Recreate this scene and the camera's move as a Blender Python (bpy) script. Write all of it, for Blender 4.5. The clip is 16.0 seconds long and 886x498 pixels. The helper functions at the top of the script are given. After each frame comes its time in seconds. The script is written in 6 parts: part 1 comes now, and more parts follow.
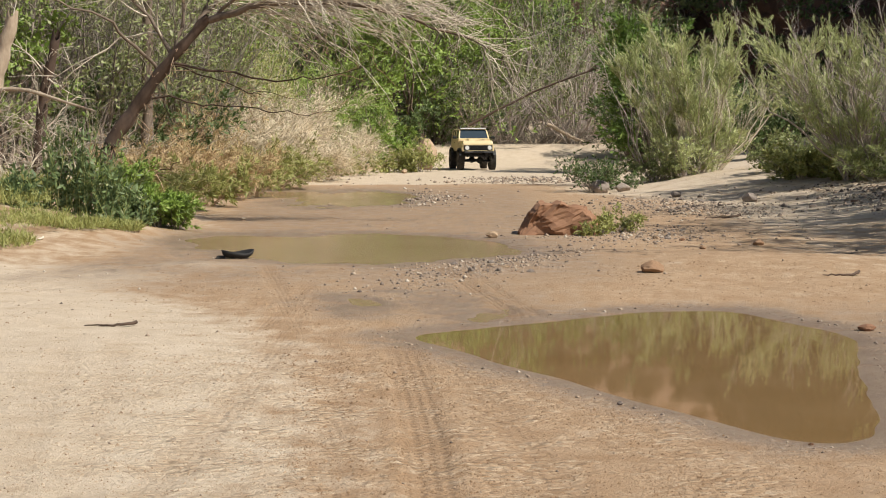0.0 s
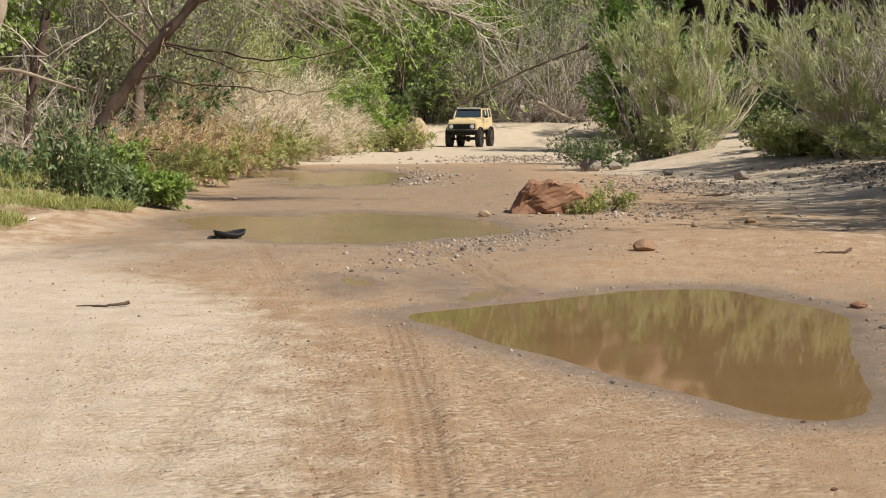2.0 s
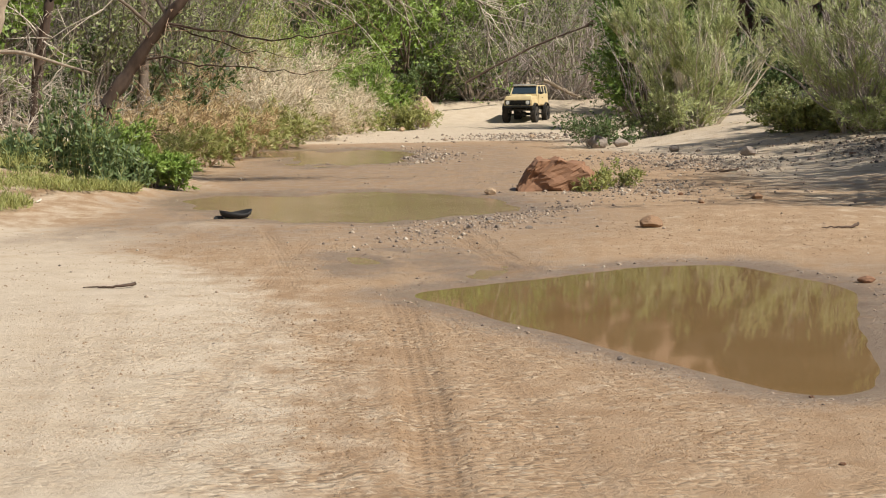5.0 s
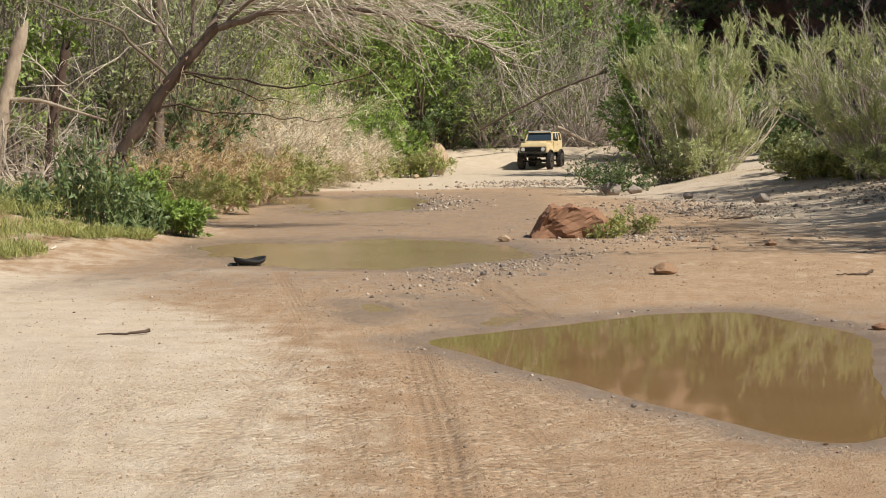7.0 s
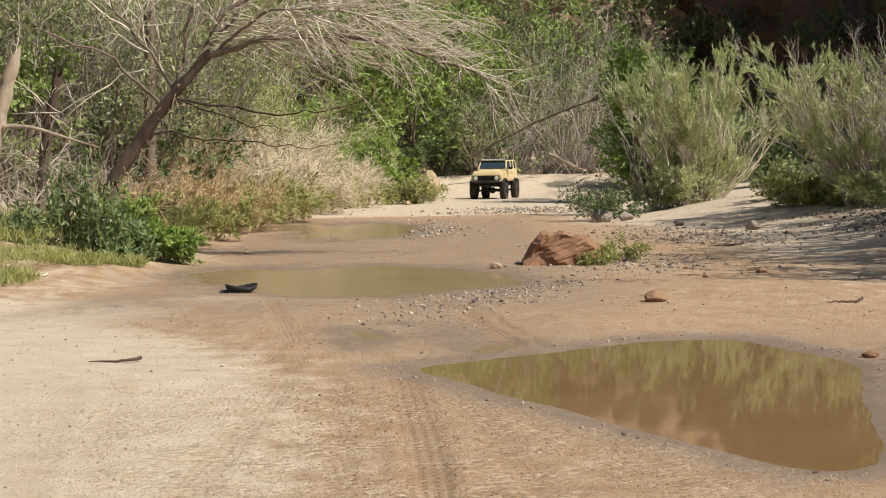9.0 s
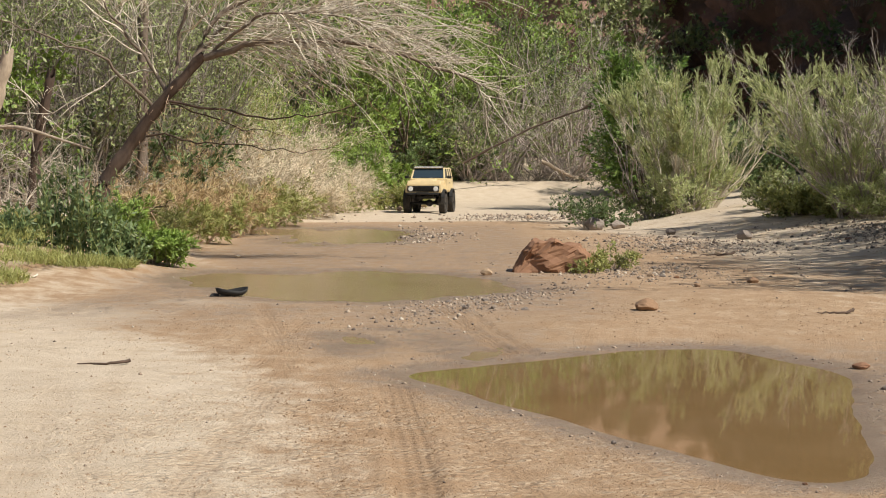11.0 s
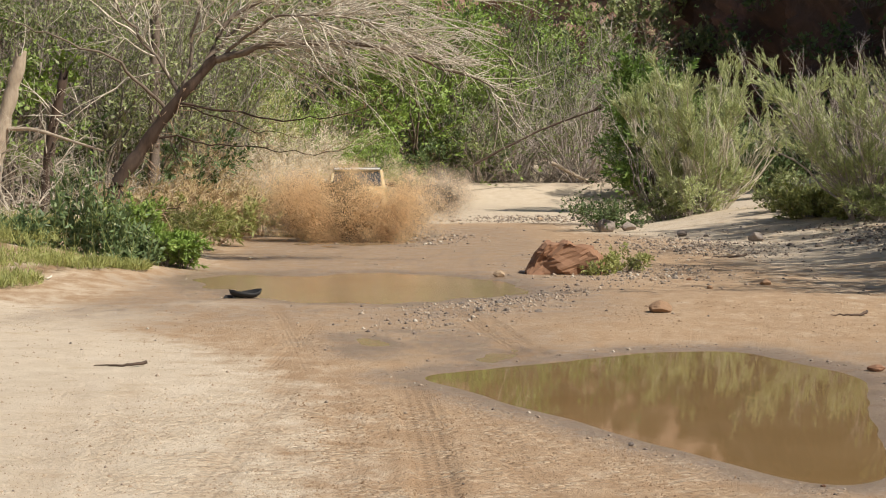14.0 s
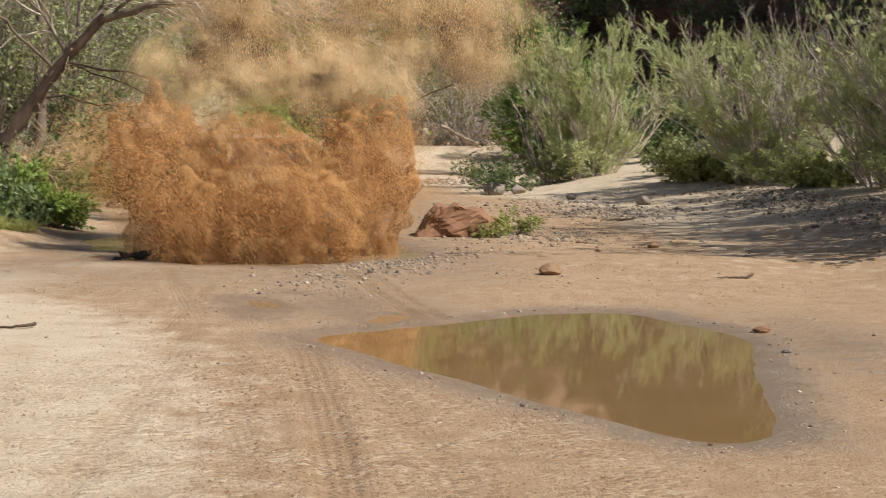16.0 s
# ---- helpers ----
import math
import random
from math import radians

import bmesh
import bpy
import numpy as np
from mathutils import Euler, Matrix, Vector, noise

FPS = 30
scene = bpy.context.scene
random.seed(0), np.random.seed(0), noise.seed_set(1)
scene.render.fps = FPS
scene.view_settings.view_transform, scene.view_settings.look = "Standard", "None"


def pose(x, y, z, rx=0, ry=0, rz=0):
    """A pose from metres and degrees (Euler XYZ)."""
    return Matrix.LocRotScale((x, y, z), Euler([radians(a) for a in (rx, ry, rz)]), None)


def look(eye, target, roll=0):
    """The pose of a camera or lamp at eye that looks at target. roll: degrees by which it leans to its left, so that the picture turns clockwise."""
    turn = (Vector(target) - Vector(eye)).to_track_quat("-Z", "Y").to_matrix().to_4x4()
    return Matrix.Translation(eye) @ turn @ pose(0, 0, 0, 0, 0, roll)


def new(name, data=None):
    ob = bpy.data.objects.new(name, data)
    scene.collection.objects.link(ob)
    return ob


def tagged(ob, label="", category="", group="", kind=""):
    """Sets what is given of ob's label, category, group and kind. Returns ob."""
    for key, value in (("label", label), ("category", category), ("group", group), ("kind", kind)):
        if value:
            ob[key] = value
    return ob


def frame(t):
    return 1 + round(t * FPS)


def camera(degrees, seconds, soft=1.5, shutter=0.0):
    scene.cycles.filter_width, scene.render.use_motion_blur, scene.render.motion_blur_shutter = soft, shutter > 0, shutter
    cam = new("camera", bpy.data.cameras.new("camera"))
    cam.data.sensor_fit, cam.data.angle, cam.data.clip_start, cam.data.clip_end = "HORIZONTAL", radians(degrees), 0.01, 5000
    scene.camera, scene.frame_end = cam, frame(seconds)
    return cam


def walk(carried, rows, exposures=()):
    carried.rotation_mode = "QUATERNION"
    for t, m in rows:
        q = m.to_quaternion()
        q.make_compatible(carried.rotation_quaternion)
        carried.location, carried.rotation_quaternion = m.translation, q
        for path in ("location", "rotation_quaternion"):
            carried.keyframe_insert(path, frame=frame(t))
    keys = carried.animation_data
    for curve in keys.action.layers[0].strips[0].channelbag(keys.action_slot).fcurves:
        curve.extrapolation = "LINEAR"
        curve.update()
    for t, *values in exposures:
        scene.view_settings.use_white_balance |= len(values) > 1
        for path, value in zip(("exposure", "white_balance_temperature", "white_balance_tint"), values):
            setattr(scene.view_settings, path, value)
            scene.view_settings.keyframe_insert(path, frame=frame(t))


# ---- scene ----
cam = camera(28.0, 16.0, soft=1.05, shutter=0.18)
PATH = [
    (0.0, (0.008, 0.000, 1.775), (-0.001, 19.952, 0.378), -0.03),
    (0.5, (0.001, -0.001, 1.775), (-0.081, 19.947, 0.339), -0.05),
    (1.0, (0.012, 0.004, 1.773), (-0.067, 19.949, 0.295), -0.14),
    (1.5, (0.003, 0.004, 1.771), (0.040, 19.947, 0.256), -0.33),
    (2.0, (0.006, 0.008, 1.774), (0.088, 19.941, 0.143), -0.24),
    (2.5, (0.007, 0.005, 1.785), (0.065, 19.937, 0.136), -0.21),
    (3.0, (0.009, 0.003, 1.785), (0.058, 19.940, 0.202), -0.49),
    (3.5, (0.007, 0.011, 1.779), (0.188, 19.935, 0.043), -0.50),
    (3.7, (0.008, 0.016, 1.773), (0.191, 19.935, -0.014), -0.76),
    (5.8, (0.017, 0.032, 1.768), (-0.161, 19.943, -0.106), -0.80),
    (6.0, (0.018, 0.021, 1.774), (-0.232, 19.940, -0.014), -0.94),
    (6.5, (0.022, -0.002, 1.773), (-0.205, 19.950, 0.400), -1.00),
    (7.0, (0.017, 0.017, 1.770), (-0.135, 19.972, 0.428), -0.79),
    (7.5, (0.018, 0.019, 1.768), (-0.044, 19.969, 0.358), -0.97),
    (8.0, (0.025, 0.018, 1.789), (-0.132, 19.990, 0.745), -0.86),
    (8.5, (0.016, 0.012, 1.780), (-0.102, 19.985, 0.755), -0.91),
    (9.0, (0.022, -0.025, 1.785), (-0.033, 19.947, 0.737), -0.75),
    (11.3, (0.022, 0.021, 1.785), (0.077, 19.998, 0.838), 0.18),
    (11.5, (0.010, 0.025, 1.787), (0.063, 20.004, 0.876), 0.31),
    (12.0, (0.019, 0.011, 1.779), (-0.062, 19.988, 0.839), 0.25),
    (12.5, (0.013, 0.011, 1.784), (-0.088, 19.989, 0.866), 0.20),
    (13.0, (0.008, 0.003, 1.783), (-0.147, 19.980, 0.838), -0.07),
    (13.5, (-0.005, 0.002, 1.789), (-0.157, 19.975, 0.744), -0.04),
    (14.0, (-0.037, -0.026, 1.793), (-0.093, 19.951, 0.828), -0.01),
    (14.5, (-0.038, -0.029, 1.793), (-0.380, 19.948, 0.910), -0.26),
    (15.0, (-0.047, -0.027, 1.785), (-0.468, 19.950, 0.919), -0.42),
    (15.5, (-0.044, -0.050, 1.779), (-0.105, 19.919, 0.675), 0.08),
    (16.0, (-0.067, -0.072, 1.789), (1.126, 19.845, 0.410), 0.39),
]
walk(cam, [(t, look(eye, target, roll)) for t, eye, target, roll in PATH])

# ---- sky and sun ----
SUN = Vector((0.80, -0.46, 1.0)).normalized()
world = bpy.data.worlds.new("sky")
scene.world = world
world.use_nodes = True
wn = world.node_tree
sky = wn.nodes.new("ShaderNodeTexSky")
sky.sky_type, sky.sun_disc = "NISHITA", False
sky.sun_elevation = math.asin(SUN.z)
sky.sun_rotation = math.atan2(SUN.x, SUN.y)
wn.nodes["Background"].inputs[1].default_value = 0.068
wn.links.new(sky.outputs[0], wn.nodes["Background"].inputs[0])
sun_data = bpy.data.lights.new("sun", "SUN")
sun_data.energy, sun_data.angle, sun_data.color = 5.8, radians(0.5), (1.0, 0.95, 0.86)
sun = new("sun", sun_data)
sun.matrix_world = look(SUN * 200, (0, 0, 0))
scene.view_settings.exposure = 0.0


# ---- materials ----
def shader(name, rough=0.8):
    """A node material; returns it with its tree and its principled node."""
    m = bpy.data.materials.new(name)
    m.use_nodes = True
    b = m.node_tree.nodes["Principled BSDF"]
    b.inputs["Roughness"].default_value = rough
    return m, m.node_tree, b


def noise_node(nt, scale, detail=4.0, rough=0.55, stretch=None):
    geo = nt.nodes.new("ShaderNodeTexCoord")
    out = geo.outputs["Object"]
    if stretch:
        mp = nt.nodes.new("ShaderNodeMapping")
        mp.inputs["Scale"].default_value = stretch
        nt.links.new(out, mp.inputs[0])
        out = mp.outputs[0]
    n = nt.nodes.new("ShaderNodeTexNoise")
    n.inputs["Scale"].default_value, n.inputs["Detail"].default_value, n.inputs["Roughness"].default_value = scale, detail, rough
    nt.links.new(out, n.inputs["Vector"])
    return n.outputs["Fac"]


def ramp(nt, fac, stops):
    r = nt.nodes.new("ShaderNodeValToRGB")
    els = r.color_ramp.elements
    while len(els) < len(stops):
        els.new(0.5)
    for e, (p, c) in zip(els, stops):
        e.position, e.color = p, (*c, 1) if len(c) == 3 else c
    nt.links.new(fac, r.inputs[0])
    return r.outputs[0]


def mix(nt, fac, a, b, kind="MIX"):
    m = nt.nodes.new("ShaderNodeMix")
    m.data_type, m.blend_type = "RGBA", kind
    for i, v in ((0, fac), (6, a), (7, b)):
        if isinstance(v, (int, float)):
            m.inputs[i].default_value = v
        elif isinstance(v, tuple):
            m.inputs[i].default_value = (*v, 1)
        else:
            nt.links.new(v, m.inputs[i])
    return m.outputs[2]


def math_node(nt, op, a, b=0.0, clamp=False):
    m = nt.nodes.new("ShaderNodeMath")
    m.operation, m.use_clamp = op, clamp
    for i, v in ((0, a), (1, b)):
        if isinstance(v, (int, float)):
            m.inputs[i].default_value = v
        else:
            nt.links.new(v, m.inputs[i])
    return m.outputs[0]


def bump(nt, bsdf, height, strength=0.4, distance=0.02):
    b = nt.nodes.new("ShaderNodeBump")
    b.inputs["Strength"].default_value, b.inputs["Distance"].default_value = strength, distance
    nt.links.new(height, b.inputs["Height"])
    nt.links.new(b.outputs[0], bsdf.inputs["Normal"])


def attribute(nt, name):
    a = nt.nodes.new("ShaderNodeAttribute")
    a.attribute_name = name
    return a.outputs["Fac"]


def leaf_material(name, dark, light, odd, gloss=0.55):
    m, nt, b = shader(name, gloss)
    g = nt.nodes.new("ShaderNodeNewGeometry")
    c = ramp(nt, g.outputs["Random Per Island"], [(0.0, dark), (0.55, light), (0.9, light), (1.0, odd)])
    big = ramp(nt, noise_node(nt, 0.9, 3), [(0.35, (0.0, 0.0, 0.0)), (0.65, (0.55, 0.55, 0.55))])
    c = mix(nt, big, c, tuple(0.45 * a + 0.4 * b for a, b in zip(dark, light)))
    nt.links.new(c, b.inputs["Base Color"])
    t = nt.nodes.new("ShaderNodeBsdfTranslucent")
    nt.links.new(c, t.inputs[0])
    s = nt.nodes.new("ShaderNodeMixShader")
    s.inputs[0].default_value = 0.26
    nt.links.new(b.outputs[0], s.inputs[1])
    nt.links.new(t.outputs[0], s.inputs[2])
    nt.links.new(s.outputs[0], nt.nodes["Material Output"].inputs[0])
    return m


def bark_material(name, dark, light):
    m, nt, b = shader(name, 0.9)
    g = nt.nodes.new("ShaderNodeNewGeometry")
    n = noise_node(nt, 9.0, 6, 0.65, (1, 1, 0.35))
    c = ramp(nt, n, [(0.3, dark), (0.7, light)])
    c = mix(nt, math_node(nt, "MULTIPLY", g.outputs["Random Per Island"], 0.55), c, light)
    nt.links.new(c, b.inputs["Base Color"])
    bump(nt, b, n, 0.7, 0.02)
    return m


def stone_material(name, dark, light, scale=5.0, rough=0.85, relief=0.03):
    m, nt, b = shader(name, rough)
    n = noise_node(nt, scale, 8, 0.65)
    big = noise_node(nt, scale * 0.23, 3)
    c = ramp(nt, n, [(0.28, dark), (0.72, light)])
    c = mix(nt, math_node(nt, "MULTIPLY", big, 0.45), c, dark)
    info = nt.nodes.new("ShaderNodeObjectInfo")
    c = mix(nt, math_node(nt, "MULTIPLY", info.outputs["Random"], 0.35), c, light)
    nt.links.new(c, b.inputs["Base Color"])
    bump(nt, b, n, 0.8, relief)
    return m


def plain_material(name, colour, rough=0.5, metal=0.0, grain=30.0, spread=0.25):
    m, nt, b = shader(name, rough)
    n = noise_node(nt, grain, 5)
    c = ramp(nt, n, [(0.25, tuple(v * (1 - spread) for v in colour)), (0.8, tuple(min(1, v * (1 + spread)) for v in colour))])
    nt.links.new(c, b.inputs["Base Color"])
    b.inputs["Metallic"].default_value = metal
    bump(nt, b, n, 0.15, 0.004)
    return m


def ground_material():
    m, nt, b = shader("river_sand", 0.9)
    wet, dry, gravel, rut = (attribute(nt, k) for k in ("wet", "dry", "gravel", "rut"))
    fine = noise_node(nt, 38.0, 8, 0.7)
    mid = noise_node(nt, 2.6, 6, 0.6)
    streak = noise_node(nt, 2.2, 7, 0.72, (1.6, 0.9, 1))
    broad = noise_node(nt, 0.42, 4)
    speck = nt.nodes.new("ShaderNodeTexVoronoi")
    speck.inputs["Scale"].default_value = 21.0
    co = nt.nodes.new("ShaderNodeTexCoord")
    nt.links.new(co.outputs["Object"], speck.inputs["Vector"])
    damp = ramp(nt, mid, [(0.3, (0.30, 0.18, 0.092)), (0.7, (0.41, 0.268, 0.154))])
    damp = mix(nt, ramp(nt, streak, [(0.42, (0, 0, 0)), (0.70, (0.6, 0.6, 0.6))]), damp, (0.52, 0.38, 0.25))
    pale = ramp(nt, mid, [(0.3, (0.535, 0.428, 0.305)), (0.7, (0.63, 0.528, 0.405))])
    edge = math_node(nt, "ADD", dry, math_node(nt, "MULTIPLY", math_node(nt, "SUBTRACT", math_node(nt, "ADD", mid, streak), 1.0), 1.3))
    edge = ramp(nt, edge, [(0.18, (0, 0, 0)), (0.82, (1, 1, 1))])
    c = mix(nt, edge, damp, pale)
    mud = ramp(nt, mid, [(0.3, (0.195, 0.132, 0.087)), (0.72, (0.32, 0.235, 0.168))])
    wetter = math_node(nt, "ADD", wet, math_node(nt, "MULTIPLY", math_node(nt, "SUBTRACT", math_node(nt, "ADD", mid, streak), 1.0), 1.1))
    wetter = ramp(nt, wetter, [(0.25, (0, 0, 0)), (0.95, (1, 1, 1))])
    c = mix(nt, wetter, c, mud)
    c = mix(nt, math_node(nt, "MULTIPLY", rut, 0.55, True), c, (0.31, 0.19, 0.10))
    stones = ramp(nt, speck.outputs["Color"], [(0.1, (0.13, 0.10, 0.085)), (0.5, (0.34, 0.27, 0.21)), (0.9, (0.60, 0.54, 0.47))])
    rim = ramp(nt, speck.outputs["Distance"], [(0.25, (1, 1, 1)), (0.45, (0, 0, 0))])
    c = mix(nt, math_node(nt, "MULTIPLY", gravel, rim, True), c, stones)
    c = mix(nt, ramp(nt, fine, [(0.32, (0.30, 0.30, 0.30)), (0.52, (0, 0, 0))]), c, (0.30, 0.21, 0.13))
    c = mix(nt, math_node(nt, "MULTIPLY", broad, 0.12), c, (0.40, 0.28, 0.17))
    churn, across = attribute(nt, "churn"), attribute(nt, "across")
    clod = nt.nodes.new("ShaderNodeTexVoronoi")
    clod.inputs["Scale"].default_value = 21.0
    wob = nt.nodes.new("ShaderNodeTexNoise")
    wob.inputs["Scale"].default_value, wob.inputs["Detail"].default_value = 9.0, 5.0
    nt.links.new(co.outputs["Object"], wob.inputs["Vector"])
    flat = nt.nodes.new("ShaderNodeMapping")
    flat.inputs["Scale"].default_value = (0.75, 1.1, 1.0)
    nt.links.new(mix(nt, 0.035, co.outputs["Object"], wob.outputs["Color"]), flat.inputs[0])
    nt.links.new(flat.outputs[0], clod.inputs["Vector"])
    clump = ramp(nt, clod.outputs["Distance"], [(0.15, (1, 1, 1)), (0.62, (0, 0, 0))])
    patch = math_node(nt, "MULTIPLY", churn, ramp(nt, noise_node(nt, 1.7, 6, 0.7), [(0.40, (0, 0, 0)), (0.58, (1, 1, 1))]))
    shade = ramp(nt, clod.outputs["Color"], [(0.15, (0.255, 0.155, 0.08)), (0.5, (0.44, 0.31, 0.19)), (0.9, (0.68, 0.56, 0.41))])
    c = mix(nt, math_node(nt, "MULTIPLY", math_node(nt, "MULTIPLY", patch, ramp(nt, fine, [(0.35, (0, 0, 0)), (0.6, (1, 1, 1))])), 0.75), c, shade)
    sep = nt.nodes.new("ShaderNodeSeparateXYZ")
    nt.links.new(co.outputs["Object"], sep.inputs[0])
    lug = math_node(nt, "SINE", math_node(nt, "ADD", math_node(nt, "MULTIPLY", sep.outputs[1], 66.0), math_node(nt, "ADD", math_node(nt, "MULTIPLY", math_node(nt, "ABSOLUTE", across), 2.2), math_node(nt, "MULTIPLY", mid, 5.0))))
    bar = math_node(nt, "SINE", math_node(nt, "MULTIPLY", across, 12.5))
    tread = ramp(nt, math_node(nt, "ADD", math_node(nt, "MULTIPLY", lug, 0.55), math_node(nt, "ADD", math_node(nt, "MULTIPLY", bar, 0.5), math_node(nt, "SUBTRACT", streak, 0.35))), [(0.25, (0, 0, 0)), (0.75, (1, 1, 1))])
    tread = math_node(nt, "MULTIPLY", tread, rut)
    c = mix(nt, math_node(nt, "MULTIPLY", tread, 0.42), c, (0.22, 0.13, 0.065))
    nt.links.new(c, b.inputs["Base Color"])
    r = ramp(nt, wetter, [(0.45, (0.9, 0.9, 0.9)), (1.0, (0.33, 0.33, 0.33))])
    nt.links.new(r, b.inputs["Roughness"])
    hgt = math_node(nt, "ADD", math_node(nt, "MULTIPLY", fine, 1.0), math_node(nt, "MULTIPLY", streak, 0.25))
    hgt = math_node(nt, "ADD", hgt, math_node(nt, "MULTIPLY", math_node(nt, "MULTIPLY", gravel, rim), 0.8))
    hgt = math_node(nt, "ADD", hgt, math_node(nt, "MULTIPLY", math_node(nt, "MULTIPLY", clump, patch), 1.1))
    hgt = math_node(nt, "SUBTRACT", hgt, math_node(nt, "MULTIPLY", tread, 0.4))
    bump(nt, b, hgt, 0.75, 0.026)
    return m


def water_material(name, rough, dark, light, ripple):
    m, nt, b = shader(name, rough)
    n = noise_node(nt, 0.9, 4)
    c = ramp(nt, n, [(0.3, dark), (0.7, light)])
    nt.links.new(c, b.inputs["Base Color"])
    b.inputs["IOR"].default_value = 1.33
    w = noise_node(nt, 3.0, 3, 0.5, (1.0, 0.35, 1))
    bump(nt, b, w, ripple, 0.010)
    return m


SAND = ground_material()
WATER = water_material("muddy_water", 0.035, (0.21, 0.128, 0.052), (0.255, 0.162, 0.074), 0.07)
SHALLOW = water_material("shallow_silty_water", 0.16, (0.27, 0.175, 0.095), (0.34, 0.232, 0.137), 0.25)
RED_ROCK = stone_material("red_sandstone", (0.16, 0.072, 0.038), (0.35, 0.19, 0.105), 4.0)
TAN_ROCK = stone_material("tan_stone", (0.26, 0.17, 0.10), (0.52, 0.38, 0.25), 9.0)
BROWN_ROCK = stone_material("brown_stone", (0.17, 0.095, 0.05), (0.36, 0.22, 0.125), 10.0)
GREY_ROCK = stone_material("grey_stone", (0.14, 0.11, 0.09), (0.36, 0.30, 0.25), 12.0)
PALE_ROCK = stone_material("pale_bank", (0.46, 0.37, 0.26), (0.70, 0.60, 0.46), 3.0)
# same canyon rock twice: colour darkened for the shaded wall, brightened for the sunlit slope
CLIFF_SHADED = stone_material("shaded_canyon_rock", (0.032, 0.021, 0.017), (0.18, 0.098, 0.065), 0.9, 0.85, 0.5)
SLOPE_SUNLIT = stone_material("sunlit_reddish_slope", (0.14, 0.075, 0.05), (0.42, 0.265, 0.19), 0.7, 0.9, 0.8)
BARK = bark_material("grey_brown_bark", (0.075, 0.052, 0.036), (0.21, 0.16, 0.12))
DARK_BARK = bark_material("dark_bark", (0.03, 0.02, 0.014), (0.11, 0.07, 0.048))
PINK_TWIG = bark_material("pinkish_twigs", (0.27, 0.215, 0.19), (0.53, 0.45, 0.40))
TWIG = bark_material("bleached_twigs", (0.36, 0.30, 0.225), (0.72, 0.64, 0.52))
GREY_TWIG = bark_material("grey_twigs", (0.14, 0.113, 0.09), (0.33, 0.28, 0.23))
RED_TWIG = bark_material("rusty_twigs", (0.34, 0.215, 0.13), (0.58, 0.42, 0.28))
PALE_WOOD = bark_material("barkless_wood", (0.20, 0.145, 0.10), (0.52, 0.42, 0.31))
TAMARISK = leaf_material("tamarisk_leaf", (0.26, 0.31, 0.115), (0.58, 0.615, 0.285), (0.72, 0.68, 0.44))
FRESH = leaf_material("fresh_leaf", (0.13, 0.205, 0.032), (0.31, 0.43, 0.085), (0.46, 0.50, 0.16))
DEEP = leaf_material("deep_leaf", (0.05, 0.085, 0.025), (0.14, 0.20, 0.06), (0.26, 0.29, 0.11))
GREY_LEAF = leaf_material("dusty_leaf", (0.15, 0.175, 0.06), (0.32, 0.36, 0.14), (0.50, 0.46, 0.28))
REED = leaf_material("reed_leaf", (0.075, 0.12, 0.042), (0.20, 0.27, 0.105), (0.46, 0.46, 0.25))
STRAW = leaf_material("dry_straw", (0.50, 0.41, 0.27), (0.74, 0.64, 0.47), (0.80, 0.72, 0.57))
RUST = leaf_material("rusty_shrub", (0.40, 0.27, 0.13), (0.62, 0.47, 0.26), (0.42, 0.45, 0.15))
RICH = leaf_material("rich_leaf", (0.075, 0.135, 0.025), (0.19, 0.29, 0.055), (0.30, 0.36, 0.10))
YELLOW = leaf_material("yellow_green_shrub", (0.22, 0.24, 0.055), (0.43, 0.44, 0.15), (0.6, 0.51, 0.24))


# ---- mesh helpers ----
def soft(a, b, v):
    t = np.clip((v - a) / (b - a), 0, 1)
    return t * t * (3 - 2 * t)


def mesh_from(name, verts, quads=None, tris=None, smooth=False):
    me = bpy.data.meshes.new(name)
    verts = np.asarray(verts, np.float32).reshape(-1, 3)
    me.vertices.add(len(verts))
    me.vertices.foreach_set("co", verts.ravel())
    loops, starts, at = [], [], 0
    for f, k in ((quads, 4), (tris, 3)):
        if f is not None and len(f):
            f = np.asarray(f, np.int32).reshape(-1, k)
            loops.append(f.ravel())
            starts.append(at + np.arange(len(f), dtype=np.int32) * k)
            at += f.size
    loops, starts = np.concatenate(loops), np.concatenate(starts)
    me.loops.add(len(loops))
    me.loops.foreach_set("vertex_index", loops)
    me.polygons.add(len(starts))
    me.polygons.foreach_set("loop_start", starts)
    me.update(calc_edges=True)
    me.validate()
    if smooth:
        me.polygons.foreach_set("use_smooth", np.ones(len(me.polygons), bool))
    return me


def put(name, me, material, parent=None, label=""):
    me.materials.append(material)
    ob = new(name, me)
    if parent is not None:
        ob.parent = parent
    if label:
        ob["label"] = label
    return ob


def part(name, bm, material, parent=None, label="", smooth=False):
    me = bpy.data.meshes.new(name)
    bmesh.ops.recalc_face_normals(bm, faces=bm.faces)
    for f in bm.faces:
        f.smooth = smooth
    bm.to_mesh(me)
    bm.free()
    return put(name, me, material, parent, label)


